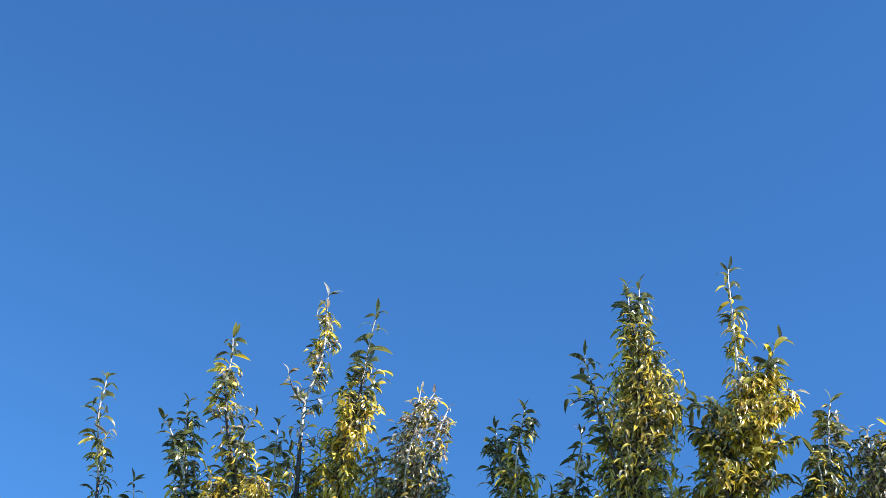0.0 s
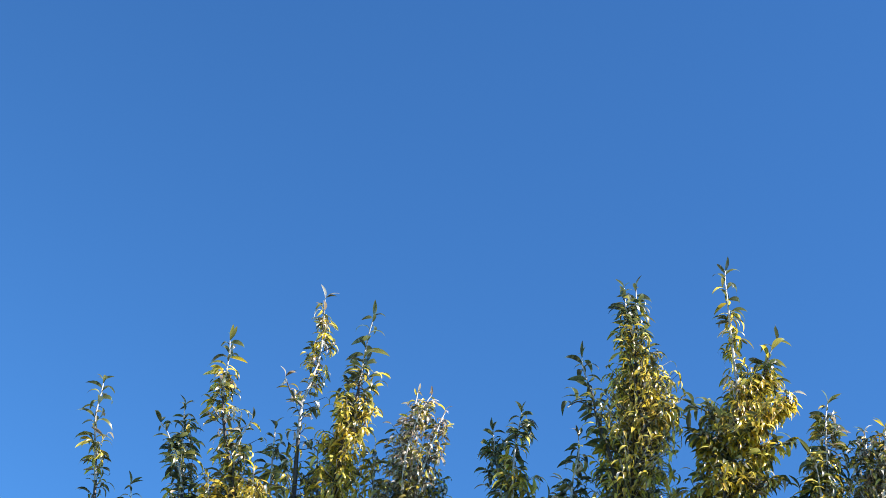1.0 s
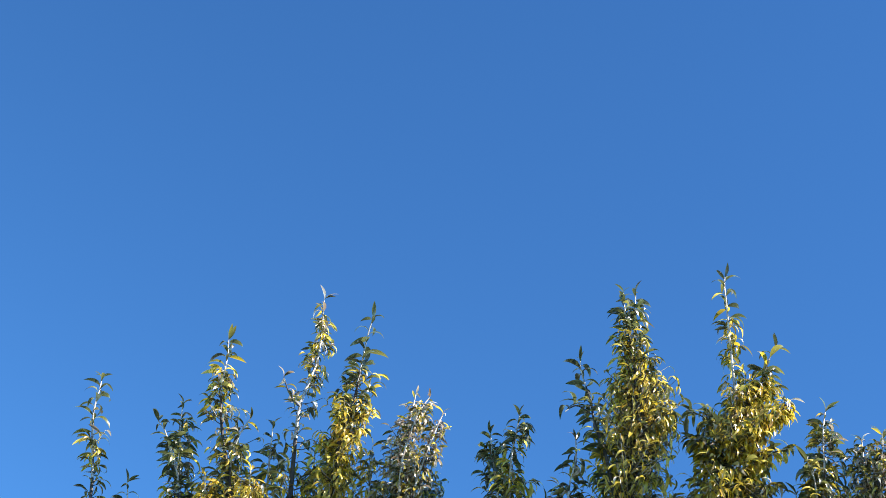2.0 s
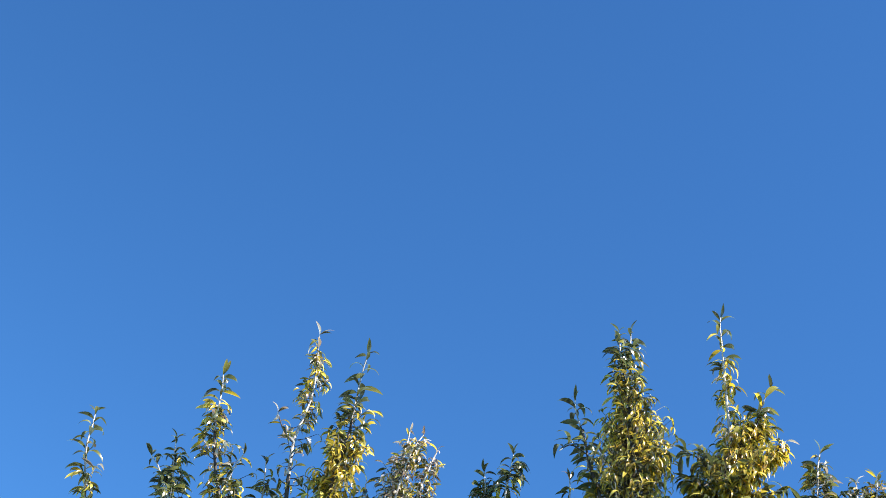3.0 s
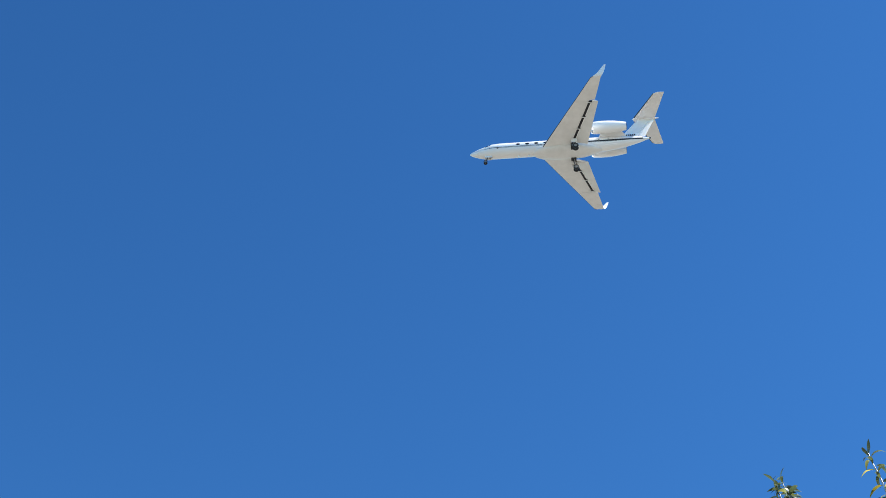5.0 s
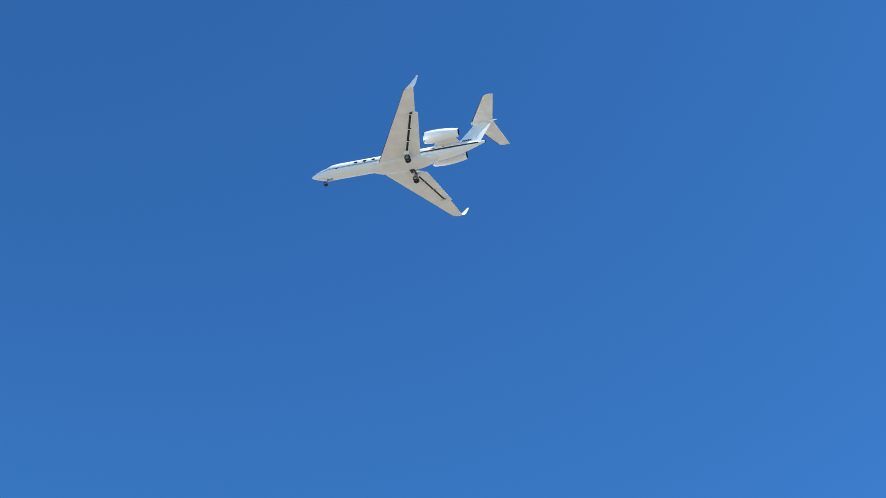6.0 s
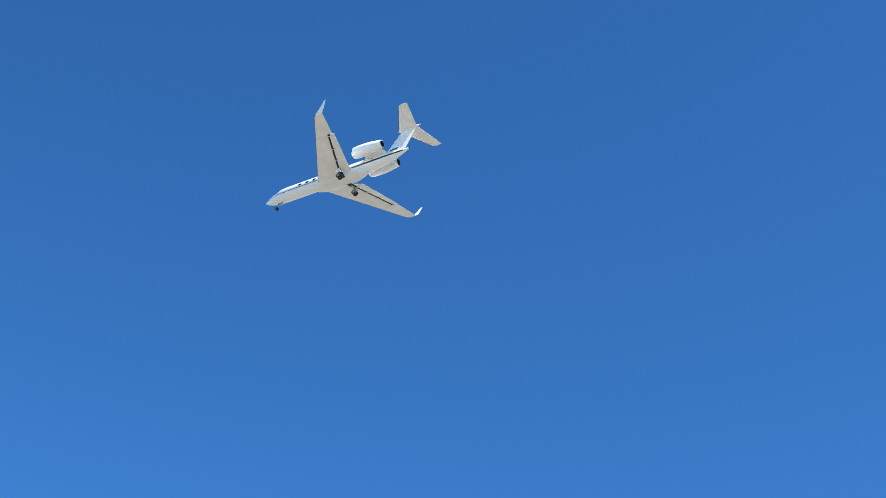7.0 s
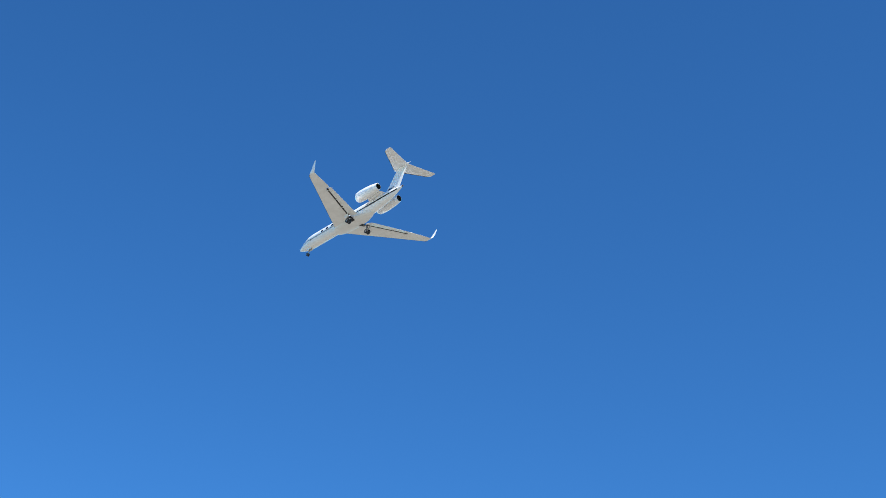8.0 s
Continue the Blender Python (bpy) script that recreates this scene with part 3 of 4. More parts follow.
    # the limb below keeps its foliage
    if main:
        for _ in range(160):
            q = random.uniform(0.0, 0.6)
            p = line[-1].lerp(tr["fork"], q)
            wide = zones[-1][1]
            p = p + Vector((random.gauss(0, 0.5 * wide), random.gauss(0, 0.5 * wide), random.gauss(-0.02, 0.06)))
            a = random.uniform(0, 6.3)
            tr["leaves"].append((aim(p, (math.cos(a), math.sin(a), random.uniform(-1.4, 0.3)), random.uniform(-0.8, 0.8), zones[-1][5] * random.uniform(0.7, 1.05)), random.choice(LEAVES[pick(zones[-1][4])]), None))


def leaf_out(tr):
    """Hangs the leaves: the uppermost as pieces of their shoots, the rest of the crown joined."""
    back = Matrix.Translation(-tr["root"])
    rest, count = {}, 0
    for m, me, ob in sorted(tr["leaves"], key=lambda q: -q[0].translation.z):
        if ob is not None and count < 300:
            leaf = new("leaf", me)
            leaf.parent = ob
            leaf.matrix_basis = back @ m
            count += 1
        else:
            rest.setdefault(me.materials[0].name, []).append((back @ m, me))
    for name, items in rest.items():
        verts, faces = [], []
        for m, me in items:
            base = len(verts)
            verts += [tuple(m @ v.co) for v in me.vertices]
            faces += [tuple(base + i for i in p.vertices) for p in me.polygons]
        mesh = bpy.data.meshes.new("foliage")
        mesh.from_pydata(verts, [], faces)
        mesh.shade_smooth()
        mesh.materials.append(bpy.data.materials[name])
        ob = new("foliage", mesh)
        ob.parent = tr["ob"]
        tagged(ob, kind="stuff")


# shares of green, olive, yellow and dry leaves, the last also painting white glints
G_TIP = (1, 0, 0, 0)
G_MOST = (0.66, 0.17, 0.17, 0)
G_YELLOW = (0.28, 0.25, 0.42, 0.05)
OLIVE_YELLOW = (0.1, 0.3, 0.58, 0.02)
YELLOWED = (0.04, 0.2, 0.74, 0.02)
OLIVE_MOST = (0.24, 0.42, 0.32, 0.02)
DRIED = (0.1, 0.08, 0.17, 0.65)
G_DRIED = (0.5, 0.15, 0.1, 0.25)
MIXED = (0.3, 0.15, 0.3, 0.25)

thing = tree(-2.08, 0.02, 6.6, "slender young tree with sparse green willow-like leaves")
grow(thing, 0, 0.5, [(-2.779, 6.249), (-2.768, 6.228), (-2.746, 6.093), (-2.725, 5.981), (-2.659, 5.765), (-2.607, 5.588), (-2.498, 5.241)], [
    (0, 0.000, 0.020, 1, G_TIP, 0.075, 0),
    (0.1, 0.023, 0.017, 1, G_TIP, 0.128, 0.15),
    (0.3, 0.029, 0.020, 1, G_MOST, 0.128, 0.3),
    (0.42, 0.041, 0.026, 1, G_YELLOW, 0.116, 0.4),
    (0.55, 0.087, 0.035, 1, G_DRIED, 0.087, 0.4),
    (0.72, 0.099, 0.026, 1, G_MOST, 0.087, 0.4),
    (1, 0.133, 0.023, 2, G_DRIED, 0.093, 0.4)])
grow(thing, -0.04, 0.3, [(-2.613, 5.901), (-2.629, 5.872), (-2.644, 5.823), (-2.635, 5.756)], [
    (0, 0.023, 0.026, 1, G_DRIED, 0.093, 0.4),
    (1, 0.029, 0.029, 1, G_DRIED, 0.093, 0.4)])
grow(thing, 0.06, 0.3, [(-2.463, 5.692), (-2.450, 5.663), (-2.421, 5.572), (-2.352, 5.287)], [
    (0, 0.000, 0.020, 1, G_TIP, 0.070, 0.1),
    (0.25, 0.041, 0.020, 1, G_MOST, 0.099, 0.3),
    (1, 0.116, 0.020, 2, G_YELLOW, 0.099, 0.4)])
leaf_out(thing)
thing = tree(-1.47, 0.02, 7, "young tree with green shoots yellowing towards the crown")
grow(thing, 0.03, 0.3, [(-2.268, 6.133), (-2.252, 6.074), (-2.216, 5.925), (-2.159, 5.714), (-2.049, 5.360)], [
    (0, 0.000, 0.020, 1, G_TIP, 0.070, 0),
    (0.12, 0.035, 0.020, 1, G_TIP, 0.104, 0.2),
    (0.35, 0.087, 0.029, 1, G_MOST, 0.104, 0.4),
    (0.6, 0.151, 0.029, 2, (0.35, 0.2, 0.35, 0.1), 0.093, 0.5),
    (1, 0.174, 0.023, 4, OLIVE_YELLOW, 0.087, 0.6)])
grow(thing, -0.06, 0.4, [(-2.317, 5.970), (-2.295, 5.958), (-2.222, 5.854), (-2.129, 5.687), (-2.030, 5.405)], [
    (0, 0.000, 0.023, 1, G_TIP, 0.075, 0.2),
    (0.2, 0.041, 0.023, 1, G_TIP, 0.110, 0.3),
    (0.5, 0.116, 0.026, 1, G_TIP, 0.110, 0.4),
    (1, 0.151, 0.023, 2, G_YELLOW, 0.099, 0.5)])
grow(thing, 0, 0.7, [(-2.156, 6.571), (-2.133, 6.488), (-2.110, 6.374), (-2.080, 6.247), (-2.003, 6.030), (-1.941, 5.871), (-1.884, 5.716), (-1.767, 5.368)], [
    (0, 0.000, 0.017, 1, G_TIP, 0.087, 0),
    (0.07, 0.023, 0.017, 1, G_TIP, 0.122, 0.1),
    (0.17, 0.035, 0.017, 1, G_YELLOW, 0.110, 0.3),
    (0.28, 0.104, 0.023, 2, (0.3, 0.15, 0.4, 0.15), 0.099, 0.4),
    (0.42, 0.139, 0.026, 2, MIXED, 0.087, 0.5),
    (0.55, 0.168, 0.029, 2, (0.4, 0.15, 0.2, 0.25), 0.093, 0.5),
    (0.68, 0.191, 0.023, 3, OLIVE_MOST, 0.087, 0.5),
    (1, 0.215, 0.017, 5, YELLOWED, 0.081, 0.65)])
grow(thing, -0.05, 0.5, [(-1.825, 6.023), (-1.835, 6.008), (-1.859, 5.926), (-1.868, 5.792), (-1.817, 5.588)], [
    (0, 0.000, 0.023, 1, G_TIP, 0.081, 0.2),
    (0.25, 0.046, 0.026, 1, G_MOST, 0.099, 0.4),
    (1, 0.116, 0.026, 2, G_YELLOW, 0.099, 0.4)])
grow(thing, 0.08, 0.5, [(-1.757, 6.074), (-1.744, 6.020), (-1.724, 5.887), (-1.696, 5.707), (-1.637, 5.424)], [
    (0, 0.000, 0.023, 1, G_TIP, 0.081, 0.2),
    (0.2, 0.046, 0.023, 1, G_TIP, 0.104, 0.4),
    (0.5, 0.128, 0.029, 2, G_YELLOW, 0.093, 0.5),
    (1, 0.174, 0.023, 4, OLIVE_YELLOW, 0.087, 0.6)])
grow(thing, -0.13, 0.6, [(-1.714, 5.712), (-1.708, 5.676), (-1.682, 5.551), (-1.602, 5.248)], [
    (0, 0.000, 0.020, 1, OLIVE_YELLOW, 0.081, 0.3),
    (0.15, 0.087, 0.017, 3, OLIVE_YELLOW, 0.078, 0.6),
    (1, 0.174, 0.014, 5, (0.08, 0.32, 0.58, 0.02), 0.078, 0.7)])
grow(thing, -0.13, 0.6, [(-1.946, 5.662), (-1.935, 5.627), (-1.895, 5.502), (-1.803, 5.230)], [
    (0, 0.000, 0.020, 1, OLIVE_YELLOW, 0.081, 0.3),
    (0.15, 0.087, 0.017, 3, OLIVE_YELLOW, 0.078, 0.6),
    (1, 0.174, 0.014, 5, (0.08, 0.32, 0.58, 0.02), 0.078, 0.7)])
leaf_out(thing)
thing = tree(-0.75, 0.02, 7, "young multi-stemmed tree with green, yellowing and dried narrow leaves")
grow(thing, 0, 0.45, [(-1.668, 6.835), (-1.659, 6.776), (-1.644, 6.662), (-1.619, 6.490), (-1.618, 6.338), (-1.614, 6.199), (-1.596, 6.080), (-1.564, 5.878), (-1.532, 5.669), (-1.465, 5.394)], [
    (0, 0.000, 0.041, 1, (0.3, 0, 0.1, 0.6), 0.087, 0),
    (0.06, 0.046, 0.023, 1, MIXED, 0.087, 0.2),
    (0.16, 0.099, 0.023, 2, (0.25, 0.15, 0.4, 0.2), 0.078, 0.5),
    (0.3, 0.110, 0.026, 2, (0.3, 0.1, 0.3, 0.3), 0.075, 0.5),
    (0.42, 0.128, 0.038, 1, G_DRIED, 0.078, 0.4),
    (0.6, 0.116, 0.041, 1, G_DRIED, 0.081, 0.4),
    (0.72, 0.157, 0.032, 2, G_YELLOW, 0.087, 0.5),
    (1, 0.186, 0.023, 4, OLIVE_YELLOW, 0.084, 0.6)])
grow(thing, -0.08, 0.9, [(-1.721, 6.291), (-1.708, 6.271), (-1.648, 6.178), (-1.578, 6.107)], [
    (0, 0.000, 0.023, 1, (0.3, 0.1, 0, 0.6), 0.075, 0.2),
    (1, 0.035, 0.029, 1, (0.5, 0, 0, 0.5), 0.075, 0.5)])
grow(thing, 0.02, 0.75, [(-1.381, 6.757), (-1.383, 6.737), (-1.390, 6.675), (-1.389, 6.563), (-1.381, 6.471), (-1.344, 6.229), (-1.345, 6.023), (-1.343, 5.822), (-1.329, 5.668), (-1.274, 5.422)], [
    (0, 0.000, 0.023, 1, G_TIP, 0.081, 0),
    (0.06, 0.017, 0.023, 1, G_TIP, 0.122, 0.1),
    (0.21, 0.023, 0.026, 1, G_TIP, 0.122, 0.2),
    (0.27, 0.139, 0.017, 1, G_MOST, 0.110, 0.3),
    (0.38, 0.151, 0.017, 2, OLIVE_MOST, 0.099, 0.5),
    (0.5, 0.145, 0.014, 5, OLIVE_YELLOW, 0.084, 0.7),
    (0.7, 0.151, 0.014, 6, YELLOWED, 0.081, 0.75),
    (1, 0.174, 0.014, 6, OLIVE_YELLOW, 0.081, 0.7)])
grow(thing, 0.05, 0.2, [(-1.049, 6.325), (-1.045, 6.302), (-1.030, 6.150), (-1.036, 6.000), (-1.037, 5.834), (-0.978, 5.495)], [
    (0, 0.000, 0.023, 1, DRIED, 0.070, 0),
    (0.1, 0.064, 0.017, 1, DRIED, 0.064, 0.2),
    (0.4, 0.116, 0.014, 3, (0.15, 0.1, 0.15, 0.6), 0.064, 0.4),
    (1, 0.145, 0.014, 4, (0.4, 0.3, 0.15, 0.15), 0.075, 0.5)])
grow(thing, -0.03, 0.1, [(-0.935, 6.253), (-0.940, 6.234), (-0.962, 6.152), (-0.972, 6.019), (-0.984, 5.872), (-0.958, 5.668)], [
    (0, 0.000, 0.020, 1, DRIED, 0.070, 0.1),
    (0.15, 0.070, 0.014, 2, (0.2, 0.15, 0.25, 0.4), 0.067, 0.4),
    (0.6, 0.099, 0.017, 3, DRIED, 0.064, 0.5),
    (1, 0.116, 0.017, 3, (0.4, 0.3, 0.15, 0.15), 0.075, 0.5)])
grow(thing, 0, 0.1, [(-0.848, 6.175), (-0.852, 6.153), (-0.863, 6.046), (-0.880, 5.931), (-0.904, 5.785), (-0.883, 5.536)], [
    (0, 0.000, 0.020, 1, DRIED, 0.070, 0.1),
    (0.15, 0.058, 0.014, 2, DRIED, 0.064, 0.3),
    (0.5, 0.099, 0.014, 3, (0.15, 0.15, 0.3, 0.4), 0.064, 0.5),
    (1, 0.133, 0.017, 3, (0.35, 0.3, 0.2, 0.15), 0.075, 0.5)])
grow(thing, 0.06, 0.6, [(-1.480, 5.919), (-1.466, 5.844), (-1.435, 5.684), (-1.361, 5.375)], [
    (0, 0.000, 0.023, 1, G_MOST, 0.081, 0.3),
    (0.25, 0.099, 0.023, 2, G_YELLOW, 0.084, 0.5),
    (1, 0.174, 0.020, 4, OLIVE_YELLOW, 0.081, 0.6)])
grow(thing, 0.07, 0.6, [(-1.191, 5.992), (-1.176, 5.920), (-1.156, 5.744), (-1.090, 5.405)], [
    (0, 0.000, 0.023, 1, G_MOST, 0.081, 0.3),
    (0.25, 0.099, 0.023, 2, (0.4, 0.2, 0.25, 0.15), 0.081, 0.5),
    (1, 0.162, 0.020, 4, OLIVE_YELLOW, 0.081, 0.6)])
grow(thing, 0.06, 0.2, [(-0.860, 5.932), (-0.856, 5.873), (-0.858, 5.729), (-0.821, 5.423)], [
    (0, 0.000, 0.020, 1, DRIED, 0.070, 0.2),
    (0.2, 0.087, 0.017, 2, G_DRIED, 0.070, 0.4),
    (1, 0.145, 0.017, 4, G_DRIED, 0.075, 0.5)])
leaf_out(thing)
thing = tree(0.00, 0.02, 6.2, "small young tree with drooping green leaves, a few bright yellow")
grow(thing, 0.05, 0.4, [(-0.598, 6.105), (-0.589, 6.084), (-0.561, 5.979), (-0.514, 5.845), (-0.436, 5.542)], [
    (0, 0.000, 0.017, 1, G_TIP, 0.070, 0.1),
    (0.12, 0.041, 0.014, 1, G_TIP, 0.087, 0.4),
    (0.4, 0.099, 0.020, 2, G_TIP, 0.087, 0.5),
    (0.65, 0.133, 0.020, 3, G_YELLOW, 0.084, 0.6),
    (1, 0.145, 0.017, 4, OLIVE_YELLOW, 0.081, 0.6)])
grow(thing, 0, 0.2, [(-0.462, 6.207), (-0.461, 6.188), (-0.455, 6.129), (-0.451, 5.981), (-0.443, 5.883), (-0.387, 5.518)], [
    (0, 0.000, 0.020, 1, G_TIP, 0.064, 0),
    (0.1, 0.041, 0.017, 1, G_TIP, 0.093, 0.4),
    (0.35, 0.075, 0.023, 1, (0.65, 0.1, 0.25, 0), 0.104, 0.6),
    (0.55, 0.116, 0.020, 3, (0.25, 0.25, 0.5, 0), 0.096, 0.6),
    (1, 0.145, 0.017, 5, OLIVE_YELLOW, 0.081, 0.6)])
grow(thing, 0.06, 0.5, [(-0.270, 5.779), (-0.262, 5.746), (-0.217, 5.477)], [
    (0, 0.000, 0.023, 1, G_MOST, 0.081, 0.3),
    (1, 0.133, 0.020, 3, G_YELLOW, 0.087, 0.5)])
leaf_out(thing)
thing = tree(0.36, 0.02, 7, "dense upright young tree with olive and yellow leaves")
grow(thing, 0, 0.9, [(-0.070, 6.958), (-0.060, 6.911), (-0.027, 6.775), (0.017, 6.663), (0.053, 6.519), (0.079, 6.377), (0.119, 6.193), (0.135, 5.982), (0.144, 5.806), (0.188, 5.479)], [
    (0, 0.000, 0.020, 1, G_TIP, 0.075, 0),
    (0.05, 0.035, 0.020, 1, G_TIP, 0.104, 0.3),
    (0.15, 0.070, 0.017, 1, G_MOST, 0.099, 0.45),
    (0.22, 0.122, 0.014, 3, OLIVE_MOST, 0.084, 0.6),
    (0.33, 0.168, 0.012, 7, OLIVE_YELLOW, 0.078, 0.75),
    (0.45, 0.209, 0.010, 8, (0.06, 0.3, 0.62, 0.02), 0.075, 0.75),
    (0.6, 0.226, 0.010, 8, OLIVE_YELLOW, 0.075, 0.75),
    (0.8, 0.244, 0.012, 8, (0.1, 0.4, 0.48, 0.02), 0.078, 0.75),
    (1, 0.267, 0.012, 8, OLIVE_YELLOW, 0.078, 0.75)])
grow(thing, 0.06, 0.3, [(-0.027, 7.011), (-0.018, 6.958), (-0.002, 6.817), (0.024, 6.644)], [
    (0, 0.000, 0.026, 1, G_TIP, 0.075, 0.1),
    (0.15, 0.035, 0.026, 1, G_TIP, 0.104, 0.3),
    (1, 0.087, 0.023, 1, G_MOST, 0.099, 0.5)])
grow(thing, -0.04, 0.85, [(-0.220, 6.537), (-0.218, 6.513), (-0.171, 6.405), (-0.118, 6.298), (-0.084, 6.193), (-0.026, 6.065), (0.023, 5.964), (0.099, 5.746)], [
    (0, 0.000, 0.023, 1, G_TIP, 0.075, 0.1),
    (0.06, 0.023, 0.017, 1, G_TIP, 0.122, 0.35),
    (0.3, 0.029, 0.026, 1, G_TIP, 0.110, 0.3),
    (0.5, 0.070, 0.035, 1, G_MOST, 0.110, 0.4),
    (1, 0.116, 0.029, 2, OLIVE_MOST, 0.093, 0.5)])
grow(thing, -0.07, 0.9, [(-0.218, 6.194), (-0.181, 6.235), (-0.140, 6.225), (-0.089, 6.189)], [
    (0, 0.023, 0.026, 1, G_TIP, 0.133, 0.4),
    (1, 0.023, 0.035, 1, G_TIP, 0.110, 0.4)])
grow(thing, -0.05, 0.1, [(-0.137, 6.036), (-0.127, 6.001), (-0.121, 5.907), (-0.132, 5.813), (-0.100, 5.514)], [
    (0, 0.000, 0.023, 1, G_DRIED, 0.081, 0.1),
    (0.2, 0.058, 0.023, 1, G_DRIED, 0.093, 0.4),
    (1, 0.133, 0.023, 3, G_MOST, 0.087, 0.4)])
grow(thing, 0.05, 0.2, [(-0.206, 5.858), (-0.199, 5.838), (-0.188, 5.746), (-0.161, 5.536)], [
    (0, 0.000, 0.020, 1, G_DRIED, 0.075, 0.2),
    (0.3, 0.058, 0.020, 1, G_DRIED, 0.087, 0.4),
    (1, 0.116, 0.023, 2, G_DRIED, 0.081, 0.4)])
grow(thing, -0.06, 0.9, [(0.314, 6.278), (0.301, 6.272), (0.248, 6.211), (0.198, 6.137), (0.149, 6.052)], [
    (0, 0.000, 0.023, 1, G_MOST, 0.093, 0.4),
    (0.2, 0.064, 0.023, 1, G_MOST, 0.099, 0.5),
    (1, 0.099, 0.026, 2, OLIVE_MOST, 0.087, 0.6)])
leaf_out(thing)
thing = tree(0.94, 0.02, 7.2, "tall young tree with green tips and golden yellow leaves")
grow(thing, 0, 0.55, [(0.422, 7.101), (0.420, 7.081), (0.439, 6.996), (0.458, 6.913), (0.493, 6.735), (0.537, 6.529), (0.572, 6.374), (0.576, 6.239), (0.573, 6.082), (0.584, 5.808), (0.611, 5.517)], [
    (0, 0.000, 0.020, 1, G_TIP, 0.070, 0),
    (0.03, 0.017, 0.020, 1, G_TIP, 0.110, 0.25),
    (0.15, 0.032, 0.020, 1, G_MOST, 0.104, 0.3),
    (0.24, 0.070, 0.023, 1, (0.35, 0.2, 0.4, 0.05), 0.090, 0.5),
    (0.38, 0.075, 0.029, 1, (0.45, 0.2, 0.25, 0.1), 0.084, 0.5),
    (0.5, 0.133, 0.020, 3, (0.25, 0.25, 0.45, 0.05), 0.084, 0.6),
    (0.66, 0.186, 0.017, 4, (0.3, 0.3, 0.35, 0.05), 0.084, 0.6),
    (0.8, 0.203, 0.017, 4, G_YELLOW, 0.084, 0.6),
    (1, 0.232, 0.017, 5, G_YELLOW, 0.087, 0.6)])
grow(thing, 0.03, 0.9, [(0.719, 6.722), (0.710, 6.710), (0.685, 6.641), (0.672, 6.541), (0.645, 6.424), (0.612, 6.325), (0.582, 6.208)], [
    (0, 0.000, 0.023, 1, G_TIP, 0.081, 0.1),
    (0.08, 0.017, 0.020, 1, G_TIP, 0.122, 0.3),
    (0.3, 0.046, 0.017, 1, (0.6, 0.1, 0.3, 0), 0.104, 0.5),
    (0.42, 0.104, 0.012, 5, YELLOWED, 0.081, 0.7),
    (0.7, 0.122, 0.012, 5, YELLOWED, 0.081, 0.7),
    (1, 0.116, 0.017, 4, OLIVE_YELLOW, 0.081, 0.6)])
grow(thing, -0.05, 0.9, [(0.833, 6.382), (0.801, 6.310), (0.749, 6.234), (0.687, 6.145), (0.619, 6.023)], [
    (0, 0.023, 0.017, 2, (0.1, 0.1, 0.75, 0.05), 0.081, 0.5),
    (0.4, 0.093, 0.012, 4, YELLOWED, 0.078, 0.7),
    (1, 0.104, 0.014, 4, OLIVE_YELLOW, 0.081, 0.6)])
grow(thing, 0.05, 0.9, [(0.846, 6.145), (0.795, 6.129), (0.736, 6.075), (0.666, 5.978), (0.599, 5.851)], [
    (0, 0.023, 0.023, 1, G_MOST, 0.099, 0.4),
    (0.3, 0.075, 0.014, 3, (0.1, 0.15, 0.7, 0.05), 0.081, 0.6),
    (1, 0.128, 0.014, 4, G_YELLOW, 0.084, 0.6)])
grow(thing, -0.03, 0.8, [(0.819, 5.910), (0.769, 5.894), (0.717, 5.842), (0.663, 5.708)], [
    (0, 0.023, 0.023, 1, G_YELLOW, 0.093, 0.4),
    (0.3, 0.087, 0.014, 3, (0.15, 0.25, 0.3, 0.3), 0.081, 0.6),
    (1, 0.133, 0.014, 4, G_YELLOW, 0.084, 0.6)])
grow(thing, -0.04, 0.9, [(0.353, 6.275), (0.406, 6.260), (0.461, 6.222), (0.515, 6.140), (0.563, 6.025)], [
    (0, 0.023, 0.023, 1, G_TIP, 0.104, 0.4),
    (0.5, 0.075, 0.023, 2, G_MOST, 0.093, 0.6),
    (1, 0.116, 0.017, 3, OLIVE_MOST, 0.087, 0.6)])
grow(thing, -0.08, 0.9, [(0.396, 6.081), (0.445, 6.069), (0.498, 6.020), (0.557, 5.908), (0.601, 5.732)], [
    (0, 0.023, 0.020, 2, G_MOST, 0.104, 0.5),
    (0.4, 0.116, 0.014, 3, OLIVE_MOST, 0.093, 0.65),
    (1, 0.162, 0.017, 4, G_YELLOW, 0.087, 0.6)])
grow(thing, 0.08, 0.5, [(0.460, 5.916), (0.468, 5.846), (0.500, 5.551)], [
    (0, 0.000, 0.023, 1, G_MOST, 0.081, 0.3),
    (0.2, 0.116, 0.017, 3, G_YELLOW, 0.087, 0.5),
    (1, 0.174, 0.017, 4, G_YELLOW, 0.087, 0.5)])
leaf_out(thing)
thing = tree(1.51, 0.02, 6.5, "young tree with dull green and browning leaves")
grow(thing, 0, 0.4, [(0.992, 6.355), (0.991, 6.329), (0.999, 6.204), (1.021, 6.052), (1.036, 5.873), (1.055, 5.585)], [
    (0, 0.000, 0.023, 1, G_TIP, 0.081, 0.1),
    (0.1, 0.041, 0.017, 1, G_DRIED, 0.093, 0.3),
    (0.3, 0.087, 0.017, 2, G_DRIED, 0.093, 0.4),
    (0.6, 0.133, 0.017, 3, G_YELLOW, 0.093, 0.5),
    (1, 0.174, 0.017, 4, G_YELLOW, 0.087, 0.5)])
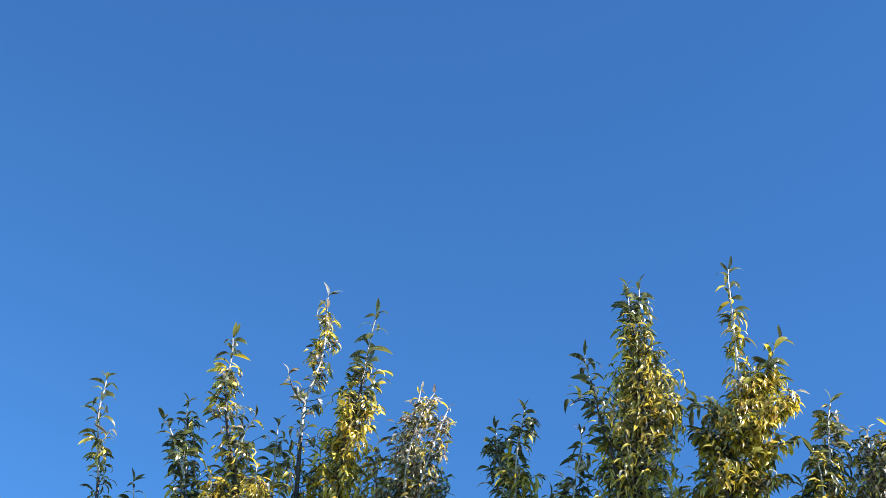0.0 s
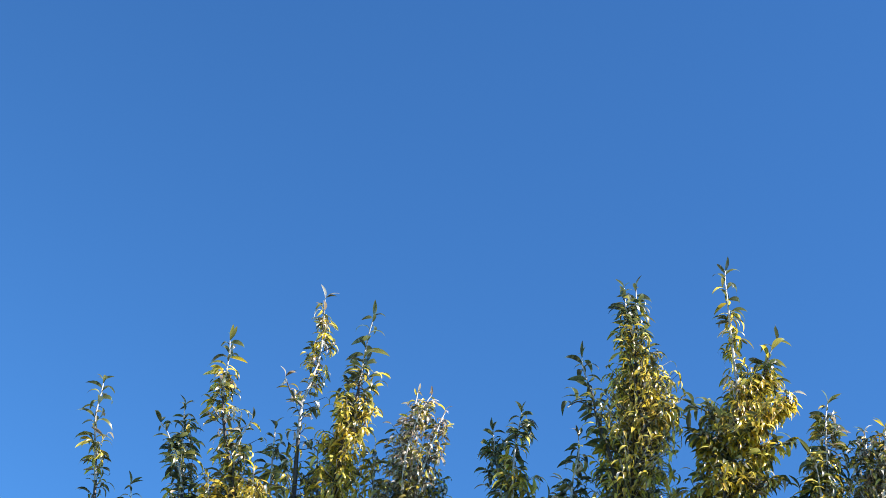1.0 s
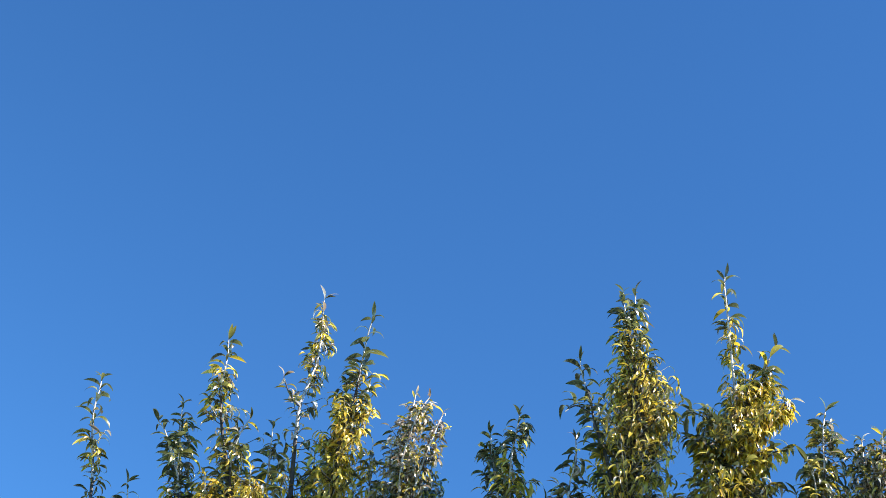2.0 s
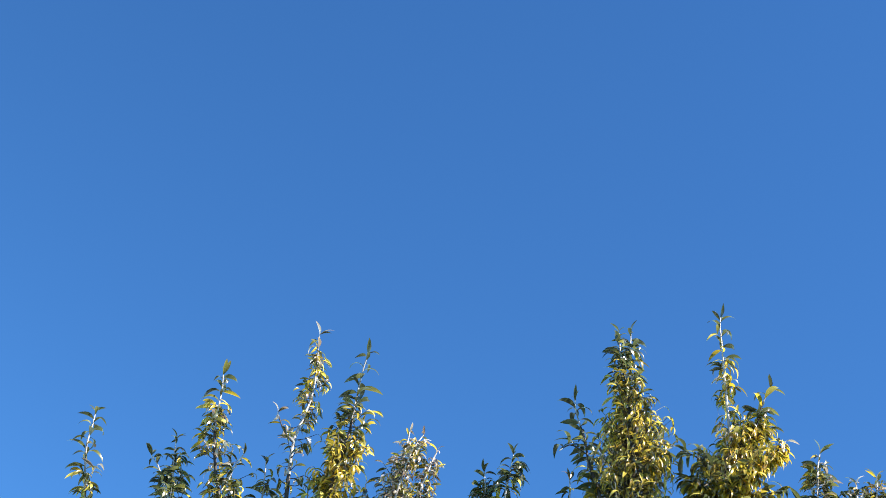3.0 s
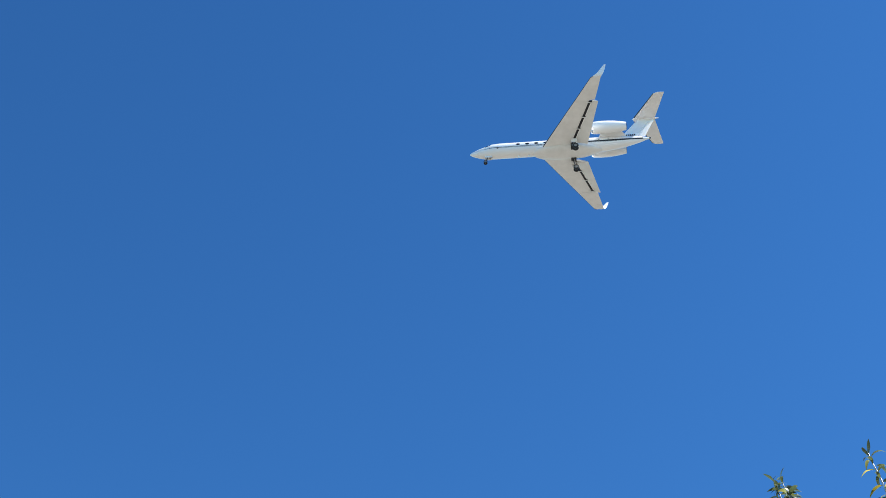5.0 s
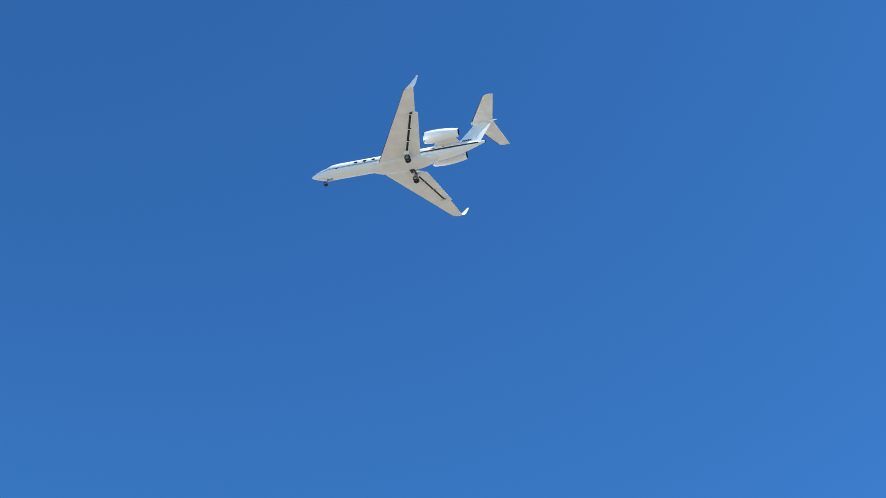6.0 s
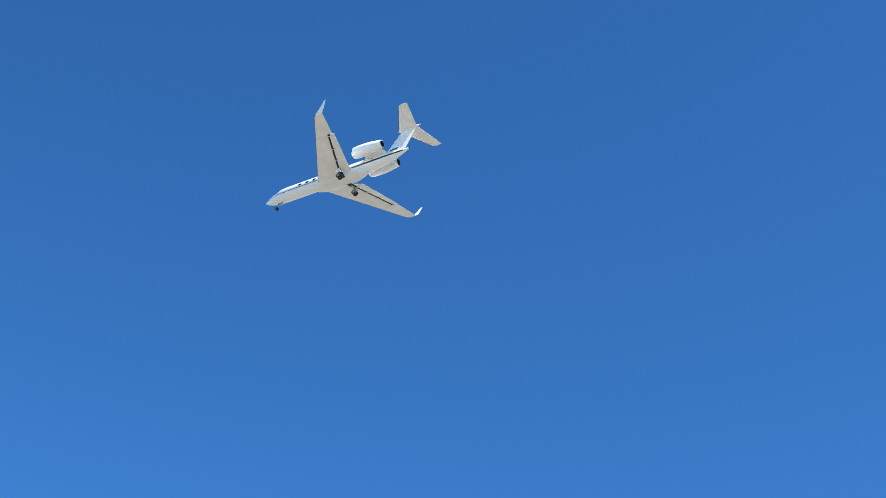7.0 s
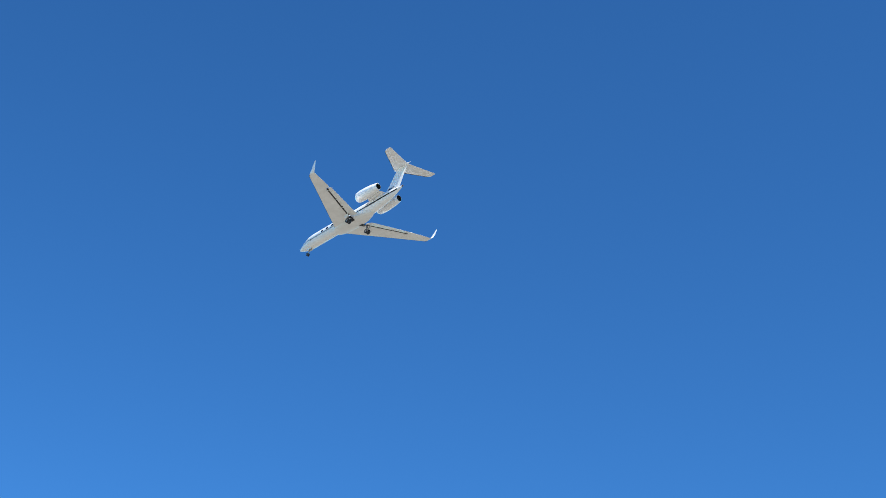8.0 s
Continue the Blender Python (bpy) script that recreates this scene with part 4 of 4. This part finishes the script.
grow(thing, -0.05, 0.4, [(0.953, 6.015), (0.964, 6.002), (1.001, 5.900), (1.041, 5.669)], [
    (0, 0.000, 0.020, 1, G_TIP, 0.087, 0.2),
    (0.3, 0.070, 0.020, 2, G_MOST, 0.099, 0.5),
    (1, 0.133, 0.020, 3, G_YELLOW, 0.093, 0.5)])
grow(thing, 0.05, 0.3, [(1.171, 6.221), (1.177, 6.187), (1.199, 6.036), (1.233, 5.657)], [
    (0, 0.000, 0.020, 1, G_DRIED, 0.075, 0.1),
    (0.15, 0.075, 0.014, 2, G_DRIED, 0.075, 0.4),
    (0.5, 0.145, 0.014, 4, (0.15, 0.2, 0.2, 0.45), 0.070, 0.5),
    (1, 0.174, 0.014, 5, (0.1, 0.25, 0.25, 0.4), 0.070, 0.6)])
grow(thing, 0, 0.3, [(1.266, 6.226), (1.273, 6.162), (1.279, 6.011), (1.301, 5.634)], [
    (0, 0.000, 0.020, 1, G_DRIED, 0.075, 0.1),
    (0.15, 0.075, 0.014, 2, G_DRIED, 0.075, 0.4),
    (0.5, 0.145, 0.014, 4, (0.15, 0.2, 0.2, 0.45), 0.070, 0.5),
    (1, 0.174, 0.014, 5, (0.1, 0.25, 0.25, 0.4), 0.070, 0.6)])
grow(thing, 0.03, 0.3, [(1.387, 6.223), (1.383, 6.158), (1.372, 6.006), (1.375, 5.658)], [
    (0, 0.000, 0.020, 1, G_DRIED, 0.075, 0.1),
    (0.15, 0.075, 0.017, 2, G_DRIED, 0.075, 0.4),
    (0.5, 0.145, 0.017, 4, (0.15, 0.2, 0.2, 0.45), 0.070, 0.5),
    (1, 0.174, 0.017, 4, (0.1, 0.25, 0.25, 0.4), 0.070, 0.6)])
grow(thing, 0.04, 0.5, [(0.907, 5.897), (0.916, 5.858), (0.959, 5.570)], [
    (0, 0.000, 0.023, 1, G_MOST, 0.081, 0.3),
    (0.3, 0.104, 0.020, 3, G_YELLOW, 0.087, 0.5),
    (1, 0.145, 0.017, 4, G_YELLOW, 0.087, 0.5)])
leaf_out(thing)
